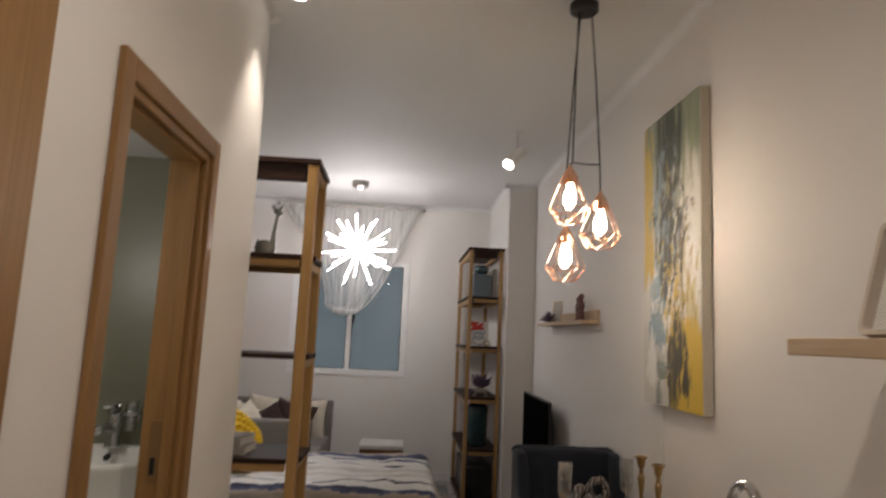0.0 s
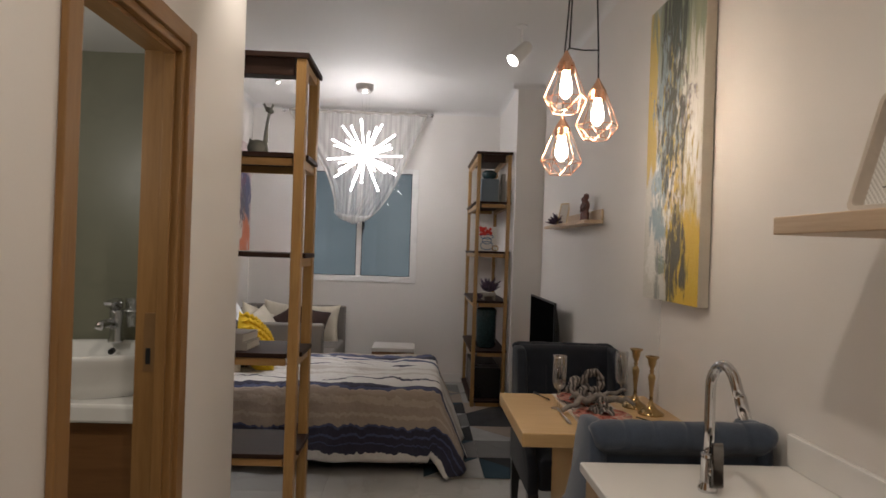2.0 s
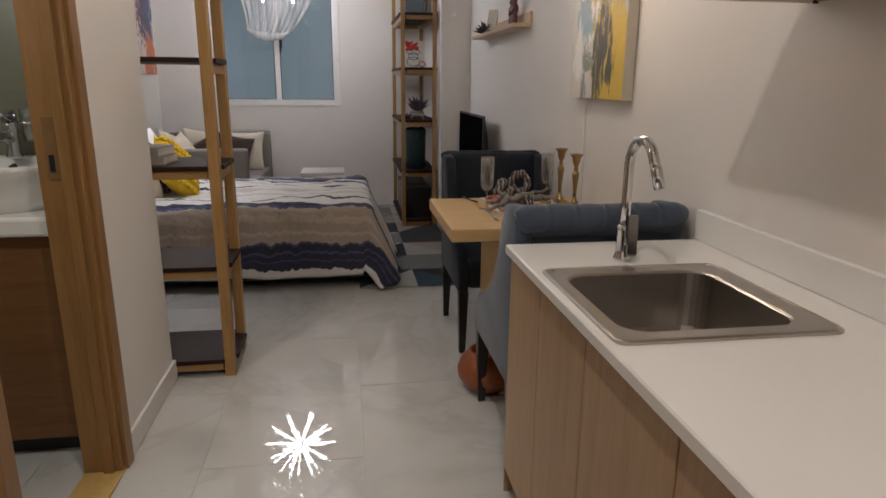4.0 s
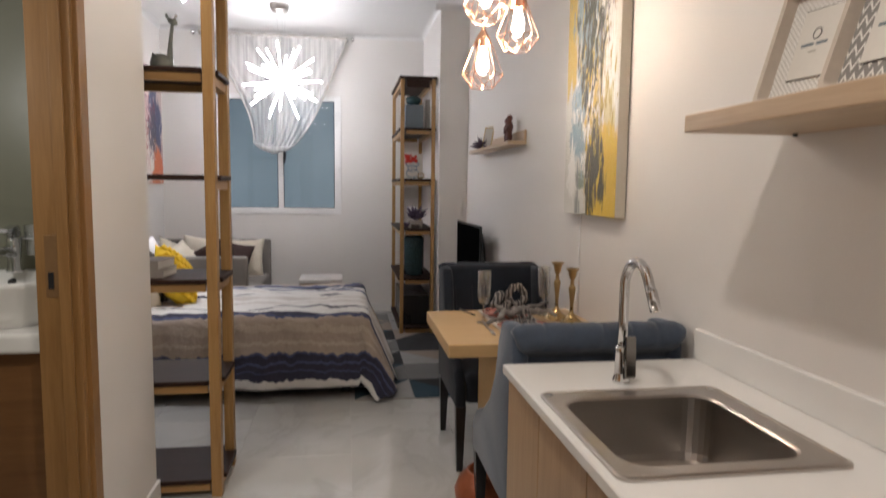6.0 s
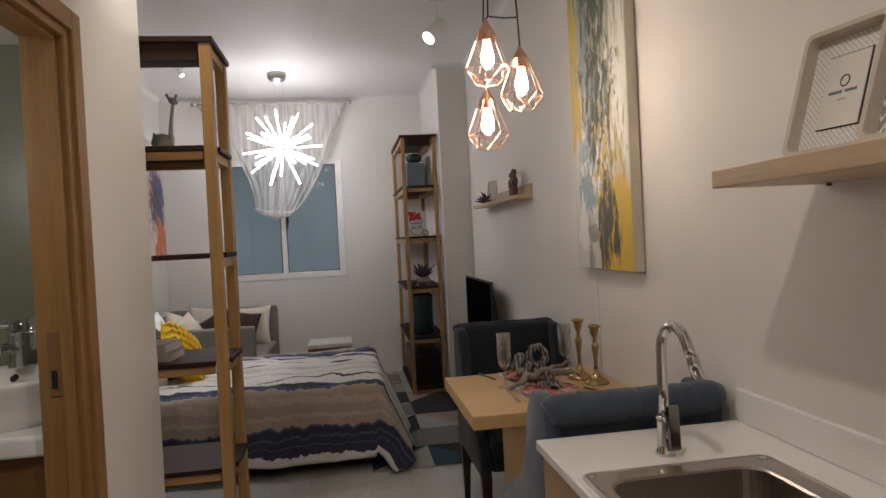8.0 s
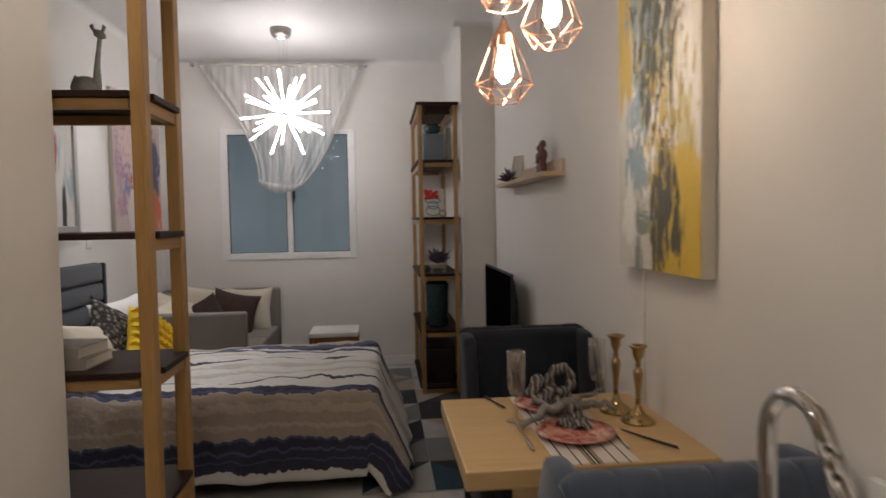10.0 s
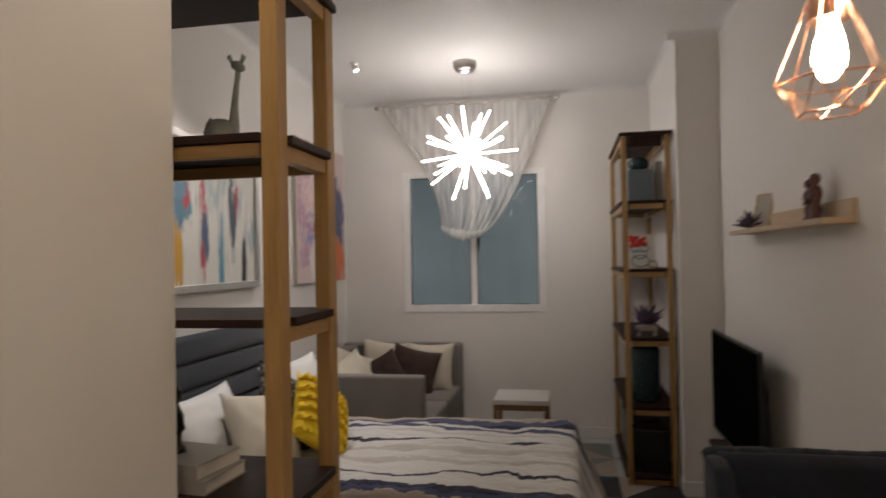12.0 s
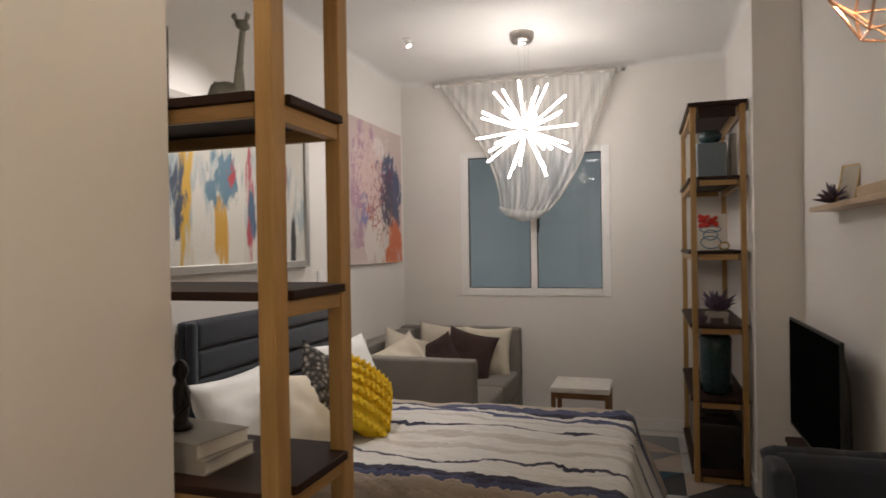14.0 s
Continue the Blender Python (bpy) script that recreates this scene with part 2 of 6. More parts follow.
def tube(points, radius, sides=8, bm=None, closed=False, caps=True):
    """A round bar along points; radius may be a list."""
    b = bm or bmesh.new()
    pts = [Vector(p) for p in points]
    n = len(pts)
    rad = radius if isinstance(radius, (list, tuple)) else [radius] * n
    rings = []
    side = None
    for i, p in enumerate(pts):
        d = (pts[(i + 1) % n] - pts[i - 1]) if closed else (pts[min(i + 1, n - 1)] - pts[max(i - 1, 0)])
        d.normalize()
        if side is None:
            side = d.orthogonal().normalized()
        side = (side - d * side.dot(d)).normalized()
        up = d.cross(side)
        rings.append([b.verts.new(p + (side * math.cos(a) + up * math.sin(a)) * rad[i]) for a in (2 * math.pi * k / sides for k in range(sides))])
    for i in range(n if closed else n - 1):
        r, s = rings[i], rings[(i + 1) % n]
        for k in range(sides):
            b.faces.new((r[k], r[(k + 1) % sides], s[(k + 1) % sides], s[k]))
    if caps and not closed:
        b.faces.new(rings[0][::-1])
        b.faces.new(rings[-1])
    return b


def lathe(cx, cy, profile, sides=24, bm=None):
    """Turned shape about an upright axis; profile: (radius, z) from foot to top."""
    b = bm or bmesh.new()
    rings = []
    for r, z in profile:
        rings.append([b.verts.new((cx + max(r, 0.0005) * math.cos(2 * math.pi * k / sides), cy + max(r, 0.0005) * math.sin(2 * math.pi * k / sides), z)) for k in range(sides)])
    for r, s in zip(rings, rings[1:]):
        for k in range(sides):
            b.faces.new((r[k], r[(k + 1) % sides], s[(k + 1) % sides], s[k]))
    b.faces.new(rings[0][::-1])
    b.faces.new(rings[-1])
    return b


def prism(outline, axis, a, c, bm=None, bevel=0.0):
    """A flat outline pushed along an axis from a to c. Outline in the two other axes, in x-y-z order."""
    t = bmesh.new()

    def at(p, h):
        q = list(p)
        q.insert(axis, h)
        return q
    lo = [t.verts.new(at(p, a)) for p in outline]
    hi = [t.verts.new(at(p, c)) for p in outline]
    t.faces.new(lo[::-1])
    t.faces.new(hi)
    n = len(lo)
    for i in range(n):
        t.faces.new((lo[i], lo[(i + 1) % n], hi[(i + 1) % n], hi[i]))
    bmesh.ops.recalc_face_normals(t, faces=t.faces)
    if bevel:
        bmesh.ops.bevel(t, geom=t.edges[:], offset=bevel, segments=2, affect="EDGES", profile=0.5)
    b = bm or bmesh.new()
    merge(b, t)
    return b


def cushion_bm(w, h, d, seed=0, n=18, pinch=0.12):
    """A stuffed cushion: w wide, h high, d thick, standing in the x-z plane about its middle."""
    b = bmesh.new()
    grid = {}
    for side in (1, -1):
        for i in range(n + 1):
            for j in range(n + 1):
                u, v = 2 * i / n - 1, 2 * j / n - 1
                edge = i in (0, n) or j in (0, n)
                if edge and side < 0:
                    grid[side, i, j] = grid[1, i, j]
                    continue
                puff = max(0.0, (1 - abs(u) ** 2.6) * (1 - abs(v) ** 2.6)) ** 0.55
                k = 1 - pinch * (1 - abs(u) ** 2) * abs(v) ** 3
                m = 1 - pinch * (1 - abs(v) ** 2) * abs(u) ** 3
                q = Vector((u * 2.1 + seed, v * 2.1 - seed, side * 1.7))
                wr = noise.noise(q * 1.4) * 0.10 + noise.noise(q * 3.1) * 0.05
                grid[side, i, j] = b.verts.new((u * w / 2 * m, side * d / 2 * puff * (1 + wr * 2), v * h / 2 * k + wr * 0.02))
    for side in (1, -1):
        for i in range(n):
            for j in range(n):
                q = [grid[side, i, j], grid[side, i + 1, j], grid[side, i + 1, j + 1], grid[side, i, j + 1]]
                b.faces.new(q if side < 0 else q[::-1])
    return b


def turned(bm, m):
    bmesh.ops.transform(bm, matrix=m, verts=bm.verts)
    return bm


# ---------------------------------------------------------------- setting
RX, WY, LX, PX, PY, CZ = 1.10, 7.50, -2.03, -0.915, 3.08, 3.15
BACK = -1.9


def structure(name, bm, material, label, smooth=False):
    return tagged(part(name, bm, material, None, "", smooth), label, "", "", "structure")


def skirting(name, bm, label):
    return structure(name, bm, BASE, label)


structure("wall_right", box(RX, RX + 0.15, BACK, WY + 0.2, 0, CZ), WALL, "off-white painted plaster wall beside kitchen and table")
structure("wall_column", box(0.825, RX, 6.17, WY, 0, CZ), WALL, "off-white plaster column in the bedroom corner")
structure("wall_bedroom_left", box(LX - 0.15, LX, PY, WY + 0.2, 0, CZ), WALL, "off-white bedroom wall behind the headboard")
# wall of the bathroom with its doorway
DY0, DY1, DZ = 1.646, 2.342, 2.21
bm = box(PX - 0.11, PX, BACK, DY0, 0, CZ)
box(PX - 0.11, PX, DY1, PY, 0, CZ, bm=bm)
box(PX - 0.11, PX, DY0, DY1, DZ, CZ, bm=bm)
structure("wall_partition", bm, WALL, "off-white painted partition wall with a bathroom doorway")
structure("wall_partition_end", box(LX - 0.4, PX - 0.11, 2.93, PY, 0, CZ), WALL, "off-white painted wall closing the bathroom")
structure("wall_back", box(PX - 0.11, RX, BACK - 0.15, BACK, 0, CZ), WALL, "off-white plaster wall at the entrance end")
# window wall
WX0, WX1, WZ0, WZ1 = -1.452, -0.105, 1.135, 2.455
bm = box(LX, WX0, WY, WY + 0.2, 0, CZ)
box(WX1, RX, WY, WY + 0.2, 0, CZ, bm=bm)
box(WX0, WX1, WY, WY + 0.2, 0, WZ0, bm=bm)
box(WX0, WX1, WY, WY + 0.2, WZ1, CZ, bm=bm)
structure("wall_window", bm, WALL, "off-white plaster wall with a wide low window")
structure("ceiling", box(LX - 0.55, RX + 0.15, BACK - 0.15, WY + 0.2, CZ, CZ + 0.12), CEIL, "plain white plaster ceiling")


def cove(name, start, end, inward, r=0.05):
    """A concave plaster cove under the ceiling from start to end; inward points into the room."""
    a, c, n = Vector((*start, 0)), Vector((*end, 0)), Vector((*inward, 0))
    b = bmesh.new()
    rows = []
    for p in (a, c):
        prof = [p + Vector((0, 0, CZ + 0.0))]
        for k in range(10):
            t = math.pi / 2 * k / 9
            prof.append(p + n * (r * (1 - math.cos(t))) + Vector((0, 0, CZ - r * (1 - math.sin(t)))))
        rows.append([b.verts.new(v) for v in prof])
    for i in range(len(rows[0])):
        j = (i + 1) % len(rows[0])
        b.faces.new((rows[0][i], rows[0][j], rows[1][j], rows[1][i]))
    b.faces.new(rows[0])
    b.faces.new(rows[1][::-1])
    return structure(name, b, CEIL, "white concave plaster cove moulding")


cove("trim_right", (RX, BACK), (RX, 6.17), (-1, 0))
cove("trim_column_front", (0.825 - 0.05, 6.17), (RX, 6.17), (0, -1))
cove("trim_column_side", (0.825, 6.17), (0.825, WY), (-1, 0))
cove("trim_window", (LX, WY), (0.825, WY), (0, -1))
cove("trim_bedroom_left", (LX, PY), (LX, WY), (1, 0))
cove("trim_partition", (PX, BACK), (PX, PY + 0.05), (1, 0))
cove("trim_partition_end", (LX, PY), (PX + 0.05, PY), (0, 1))

SK = 0.10


def skirt(x0, x1, y0, y1):
    return box(x0, x1, y0, y1, 0.004, SK, 0.004)


skirting("baseboard_partition", skirt(PX, PX + 0.014, DY1 + 0.07, PY), "low off-white skirting board on the partition")
skirting("baseboard_partition_near", skirt(PX, PX + 0.014, BACK, DY0 - 0.07), "low off-white skirting board on the partition")
skirting("baseboard_end", skirt(LX, PX + 0.014, PY, PY + 0.014), "low off-white skirting board behind the shelf")
skirting("baseboard_left", skirt(LX, LX + 0.014, PY + 0.014, WY), "low off-white skirting board behind the bed")
skirting("baseboard_window", skirt(LX + 0.014, 0.811, WY - 0.014, WY), "low off-white skirting board under the window")
skirting("baseboard_column", skirt(0.811, 0.825, 6.17, WY), "low off-white skirting board at the column")
skirting("baseboard_column_front", skirt(0.811, RX, 6.156, 6.17), "low off-white skirting board at the column")
skirting("baseboard_right", skirt(RX - 0.014, RX, 2.03, 6.156), "low off-white skirting board beside the dining table")

# door frame of oak, with stop and strike plate
frame_ob = tagged(thing("door_1", (PX, (DY0 + DY1) / 2, 0), "oak-veneered bathroom door frame, its door open out of sight", "door frame"), kind="structure")
T = 0.064
for y0, y1, nm in ((DY0 - T, DY0, "casing"), (DY1, DY1 + T, "casing")):
    part(nm, box(PX + 0.001, PX + 0.02, y0, y1, 0, DZ + T, 0.003), OAK, frame_ob)
part("casing", box(PX + 0.001, PX + 0.02, DY0, DY1, DZ, DZ + T, 0.003), OAK_X, frame_ob)
for y0, y1 in ((DY0, DY0 + 0.028), (DY1 - 0.028, DY1)):
    part("jamb", box(PX - 0.125, PX + 0.006, y0, y1, 0, DZ, 0.003), OAK, frame_ob)
part("jamb", box(PX - 0.125, PX + 0.006, DY0 + 0.028, DY1 - 0.028, DZ - 0.028, DZ, 0.003), OAK_X, frame_ob)
for y0, y1 in ((DY0 + 0.028, DY0 + 0.042), (DY1 - 0.042, DY1 - 0.028)):
    part("door_stop", box(PX - 0.053, PX - 0.018, y0, y1, 0, DZ - 0.028, 0.002), OAK, frame_ob)
part("door_stop", box(PX - 0.053, PX - 0.018, DY0 + 0.042, DY1 - 0.042, DZ - 0.042, DZ - 0.028, 0.002), OAK_X, frame_ob)
plate = part("strike_plate", box(PX - 0.095, PX - 0.055, DY1 - 0.031, DY1 - 0.0265, 1.085, 1.285, 0.001), plain("worn_bronze", (0.26, 0.15, 0.065), 0.4, 0.4), frame_ob, "bronze strike plate")
part("latch_hole", box(PX - 0.086, PX - 0.070, DY1 - 0.033, DY1 - 0.029, 1.11, 1.165), BLACK, plate)
part("threshold", box(PX - 0.125, PX + 0.012, DY0, DY1, 0.001, 0.012, 0.003), plain("yellow_marble_sill", (0.50, 0.34, 0.12), 0.2, vary=0.15), frame_ob, "yellow stone threshold")

# window
win = thing("window_1", (-0.78, WY, WZ0), "white-framed two-pane sliding window with blue-grey glass", "window", kind="structure")
F = 0.075
for x0, x1 in ((WX0, WX0 + F), (WX1 - F, WX1)):
    part("window_frame", box(x0, x1, WY - 0.012, WY + 0.07, WZ0, WZ1, 0.004), WHITE, win)
part("window_frame", box(WX0 + F, WX1 - F, WY - 0.012, WY + 0.07, WZ1 - 0.055, WZ1, 0.004), WHITE, win)
part("window_frame", box(WX0 + F, WX1 - F, WY - 0.012, WY + 0.07, WZ0, WZ0 + 0.07, 0.004), WHITE, win)
MX = -0.775
part("mullion", box(MX - 0.028, MX + 0.028, WY - 0.006, WY + 0.06, WZ0 + 0.07, WZ1 - 0.055, 0.004), WHITE, win)
for x0, x1 in ((WX0 + F, MX - 0.028), (MX + 0.028, WX1 - F)):
    z0, z1 = WZ0 + 0.07, WZ1 - 0.055
    g = box(x0, x0 + 0.008, WY + 0.004, WY + 0.02, z0, z1)
    box(x1 - 0.008, x1, WY + 0.004, WY + 0.02, z0, z1, bm=g)
    box(x0 + 0.008, x1 - 0.008, WY + 0.004, WY + 0.02, z1 - 0.008, z1, bm=g)
    box(x0 + 0.008, x1 - 0.008, WY + 0.004, WY + 0.02, z0, z0 + 0.006, bm=g)
    part("gasket", g, BLACK, win)
hd = part("handle", box(MX + 0.03, MX + 0.05, WY - 0.02, WY + 0.004, 1.70, 1.86, 0.004), BLACK, win, "black window latch")
part("lever", tube([(MX + 0.04, WY - 0.02, 1.84), (MX + 0.055, WY - 0.05, 1.83), (MX + 0.055, WY - 0.055, 1.74)], 0.009), BLACK, hd)
PANE, nt, b = principled("blue_grey_window_glass")
b.inputs["Base Color"].default_value = (0.82, 0.87, 0.89, 1)
b.inputs["Roughness"].default_value = 0.02
b.inputs["Transmission Weight"].default_value = 1.0
b.inputs["IOR"].default_value = 1.3
for x0, x1 in ((WX0 + F + 0.008, MX - 0.036), (MX + 0.036, WX1 - F - 0.008)):
    p = part("pane", box(x0, x1, WY + 0.009, WY + 0.015, WZ0 + 0.076, WZ1 - 0.063), PANE, win)
    p.visible_shadow = False
OUT, nt, b = principled("dusk_outside")
v = coords(nt)
c = ramp(nt, noise_tex(nt, v, 0.9, 2), [(0.3, (0.14, 0.16, 0.165)), (0.7, (0.18, 0.20, 0.205))])
link(nt, c, b.inputs["Base Color"])
link(nt, c, b.inputs["Emission Color"])
b.inputs["Emission Strength"].default_value = 0.5
structure("backdrop", box(-3.2, 1.6, 8.6, 8.62, -0.5, 3.6), OUT, "dim blue-grey dusk outside the window")

# bathroom shell
structure("wall_bathroom_tile", box(LX - 0.4, PX - 0.115, 2.905, 2.928, 0, 2.34), BATH, "glossy grey-green marble tiles behind the washbasin")
structure("wall_bathroom_far", box(LX - 0.42, LX - 0.4, 0.4, 2.93, 0, 2.34), BATH, "glossy grey-green bathroom tiles")
structure("wall_bathroom_near", box(LX - 0.4, PX - 0.115, 0.38, 0.4, 0, 2.34), BATH, "glossy grey-green bathroom tiles")
structure("ceiling_bathroom", box(LX - 0.42, PX - 0.115, 0.38, 2.93, 2.34, 2.38), CEIL, "white bathroom ceiling")

# ---------------------------------------------------------------- bathroom
van = thing("vanity_unit", (-1.3, 2.9, 0.08), "brown wooden vanity unit under a white top", "cabinet")
part("body", box(-1.95, -1.09, 2.46, 2.9, 0.08, 0.87, 0.004), VANITY, van)
part("plinth", box(-1.93, -1.10, 2.52, 2.89, 0.0, 0.078), BLACK, van)
part("slab", box(-1.97, -1.06, 2.42, 2.904, 0.871, 0.94, 0.012), CERAMIC, van, "white ceramic slab")
bas = thing("washbasin", (-1.36, 2.66, 0.941), "white oval ceramic washbasin standing on the vanity", "washbasin")


def oval(rx, ry, prof, cx, cy, sides=40):
    b = bmesh.new()
    rings = [[b.verts.new((cx + rx * s * math.cos(2 * math.pi * k / sides), cy + ry * s * math.sin(2 * math.pi * k / sides), z)) for k in range(sides)] for s, z in prof]
    for r, q in zip(rings, rings[1:]):
        for k in range(sides):
            b.faces.new((r[k], r[(k + 1) % sides], q[(k + 1) % sides], q[k]))
    b.faces.new(rings[0][::-1])
    b.faces.new(rings[-1])
    return b


part("bowl", oval(0.30, 0.225, [(0.80, 0.941), (0.86, 0.98), (0.96, 1.06), (1.0, 1.085), (1.0, 1.10), (0.97, 1.105), (0.90, 1.095), (0.80, 1.03), (0.5, 0.985), (0.1, 0.98)], -1.36, 2.66), CERAMIC, bas, smooth=True)
part("overflow", tube([(-1.345, 2.815, 1.068), (-1.345, 2.795, 1.064)], 0.012, 14), BLACK, bas, "dark overflow hole")
TPX, TPY = -1.343, 2.83
tap = thing("basin_tap", (TPX, TPY, 1.1), "chrome single-lever tap on the washbasin", "tap")
part("body", lathe(TPX, TPY, [(0.031, 1.10), (0.031, 1.108), (0.026, 1.116), (0.025, 1.19), (0.027, 1.20), (0.027, 1.232), (0.022, 1.238)]), CHROME, tap, smooth=True)
part("spout", tube([(TPX, TPY, 1.165), (TPX - 0.005, TPY - 0.06, 1.188), (TPX - 0.01, TPY - 0.115, 1.186), (TPX - 0.01, TPY - 0.125, 1.172)], [0.020, 0.018, 0.016, 0.014], 14), CHROME, tap, smooth=True)
part("lever", prism([(TPY - 0.085, 1.262), (TPY - 0.08, 1.274), (TPY + 0.01, 1.286), (TPY + 0.026, 1.27), (TPY + 0.026, 1.239), (TPY - 0.02, 1.239)], 0, TPX - 0.017, TPX + 0.017, bevel=0.004), CHROME, tap)
hb = thing("tumbler_holder", (-1.285, 2.90, 1.12), "chrome tumbler holder fixed to the bathroom tiles", "holder")
part("bracket", box(-1.305, -1.265, 2.885, 2.903, 1.20, 1.265, 0.006), CHROME, hb)
part("ring", tube([(-1.285 + 0.034 * math.cos(a), 2.848 + 0.034 * math.sin(a), 1.235) for a in (2 * math.pi * k / 24 for k in range(24))], 0.005, 8, closed=True), CHROME, hb, smooth=True)
part("tumbler", lathe(-1.285, 2.848, [(0.022, 1.165), (0.0285, 1.285), (0.026, 1.285), (0.020, 1.17)], 20), GLASS, hb, "clear glass tumbler", smooth=True)

# tall wood-fronted cupboard beside the bathroom door
cup = thing("tall_cupboard", (PX, 0.35, 0), "tall plain oak cupboard front beside the bathroom door", "cupboard")
part("side_panel", box(PX, PX + 0.02, 1.20, 1.278, 0.0, 2.9, 0.002), OAK, cup)
part("door_leaf", box(PX, PX + 0.022, 0.45, 1.198, 0.02, 2.9, 0.002), OAK, cup)
part("door_leaf", box(PX, PX + 0.022, -0.36, 0.446, 0.02, 2.9, 0.002), OAK, cup)
part("plinth", box(PX + 0.001, PX + 0.016, -0.36, 1.198, 0.0, 0.018), BLACK, cup)

# ---------------------------------------------------------------- kitchen
KY = 2.03
ys = [KY - 0.012, 1.70, 1.36, 0.95, 0.5, 0.05, -0.45, -0.95, -1.45, BACK + 0.02]
for n, (a, c) in enumerate(zip(ys, ys[1:])):
    kit = thing("kitchen_base_unit", (0.76, (a + c) / 2, 0), "pale oak kitchen base unit under the white worktop", "kitchen cabinet", "kitchen base units")
    part("carcass", box(0.468, RX - 0.004, c + 0.0005, a - 0.0005, 0.10, 0.70, 0.002), CAB, kit)
    part("plinth", box(0.51, RX - 0.02, c + 0.0005, a - 0.0005, 0.0, 0.099), BLACK, kit)
    part("finger_rail", box(0.468, 0.50, c + 0.0005, a - 0.0005, 0.703, 0.8675), BLACK, kit)
    part("door", box(0.449, 0.467, c + 0.0025, a - 0.0025, 0.102, 0.856, 0.002), CAB, kit)
    if n == 0:
        part("end_panel", box(0.452, RX - 0.004, KY - 0.011, KY - 0.001, 0.0, 0.8675, 0.002), CAB, kit)

# worktop with a cut-out for the sink
SX0, SX1, SY0, SY1 = 0.452, 0.962, 1.205, 1.728
bm = bmesh.new()
loops = []
for x0, x1, y0, y1, z in ((0.437, RX - 0.004, BACK + 0.02, KY - 0.005, 0.868), (0.432, RX - 0.003, BACK + 0.02, KY, 0.872), (0.432, RX - 0.003, BACK + 0.02, KY, 0.896), (0.436, RX - 0.004, BACK + 0.021, KY - 0.004, 0.90),
                          (SX0 + 0.012, SX1 - 0.012, SY0 + 0.012, SY1 - 0.012, 0.90), (SX0 + 0.012, SX1 - 0.012, SY0 + 0.012, SY1 - 0.012, 0.868)):
    loops.append([bm.verts.new((x, y, z)) for x, y in ((x0, y0), (x1, y0), (x1, y1), (x0, y1))])
for p, q in zip(loops, loops[1:] + loops[:1]):
    for k in range(4):
        bm.faces.new((p[k], p[(k + 1) % 4], q[(k + 1) % 4], q[k]))
solid("worktop", bm, QUARTZ, "polished white quartz worktop on the kitchen unit", "worktop", (0.76, 1.0, 0.868))
solid("splashback", box(RX - 0.024, RX - 0.003, BACK + 0.02, KY, 0.9005, 1.0, 0.003), QUARTZ, "low white quartz upstand along the wall", "upstand", (RX - 0.012, 1.0, 0.9))


def rounded_rect(x0, x1, y0, y1, r, n=6):
    pts = []
    for cx, cy, a0 in ((x1 - r, y1 - r, 0), (x0 + r, y1 - r, 90), (x0 + r, y0 + r, 180), (x1 - r, y0 + r, 270)):
        for k in range(n + 1):
            a = radians(a0 + 90 * k / n)
            pts.append((cx + r * math.cos(a), cy + r * math.sin(a)))
    return pts


sink = thing("kitchen_sink", (0.72, 1.47, 0.9), "brushed steel inset kitchen sink in the white worktop", "sink")
b = bmesh.new()
rings = []
for (x0, x1, y0, y1, r, z) in ((SX0, SX1, SY0, SY1, 0.03, 0.9005), (SX0, SX1, SY0, SY1, 0.03, 0.906), (SX0 + 0.006, SX1 - 0.006, SY0 + 0.006, SY1 - 0.006, 0.028, 0.909),
                               (SX0 + 0.013, SX1 - 0.013, SY0 + 0.013, SY1 - 0.013, 0.024, 0.906), (0.490, 0.900, 1.255, 1.668, 0.065, 0.906), (0.496, 0.894, 1.261, 1.662, 0.06, 0.901), (0.502, 0.888, 1.267, 1.656, 0.058, 0.75), (0.508, 0.882, 1.273, 1.650, 0.055, 0.732), (0.525, 0.865, 1.29, 1.633, 0.045, 0.722), (0.68, 0.76, 1.42, 1.50, 0.03, 0.718)):
    rings.append([b.verts.new((x, y, z)) for x, y in rounded_rect(x0, x1, y0, y1, r)])
for r, s in zip(rings, rings[1:]):
    for k in range(len(r)):
        b.faces.new((r[k], r[(k + 1) % len(r)], s[(k + 1) % len(r)], s[k]))
b.faces.new(rings[-1])
part("bowl", b, STEEL, sink, smooth=False)
for x, y in ((0.475, 1.70), (0.935, 1.70)):
    part("rim_mark", lathe(x, y, [(0.010, 0.9066), (0.010, 0.9078), (0.006, 0.9082)], 14), CHROME, sink)
part("drain", lathe(0.72, 1.46, [(0.04, 0.7185), (0.042, 0.722), (0.03, 0.723), (0.028, 0.720)], 20), CHROME, sink)
KX, KTY = 0.727, 1.812
kt = thing("kitchen_tap", (KX, KTY, 0.9), "tall chrome swan-neck mixer tap behind the sink", "tap")
part("base", lathe(KX, KTY, [(0.026, 0.9005), (0.026, 0.908), (0.0225, 0.914), (0.0205, 0.93), (0.0205, 0.985), (0.0215, 0.99), (0.0215, 1.0), (0.0145, 1.006)]), CHROME, kt, smooth=True)
pts = [(KX, KTY, 0.995), (KX, KTY, 1.08), (KX, KTY, 1.185)]
for k in range(1, 14):
    a = math.pi * k / 14 * 0.92
    pts.append((KX + 0.017 * k / 14, KTY - 0.055 + 0.055 * math.cos(a), 1.188 + 0.064 * math.sin(a)))
pts += [(KX + 0.026, KTY - 0.112, 1.17)]
part("neck", tube(pts, 0.0142, 18), CHROME, kt, smooth=True)
nz = [Vector((KX + 0.0235, KTY - 0.110, 1.186)), Vector((KX + 0.035, KTY - 0.121, 1.128))]
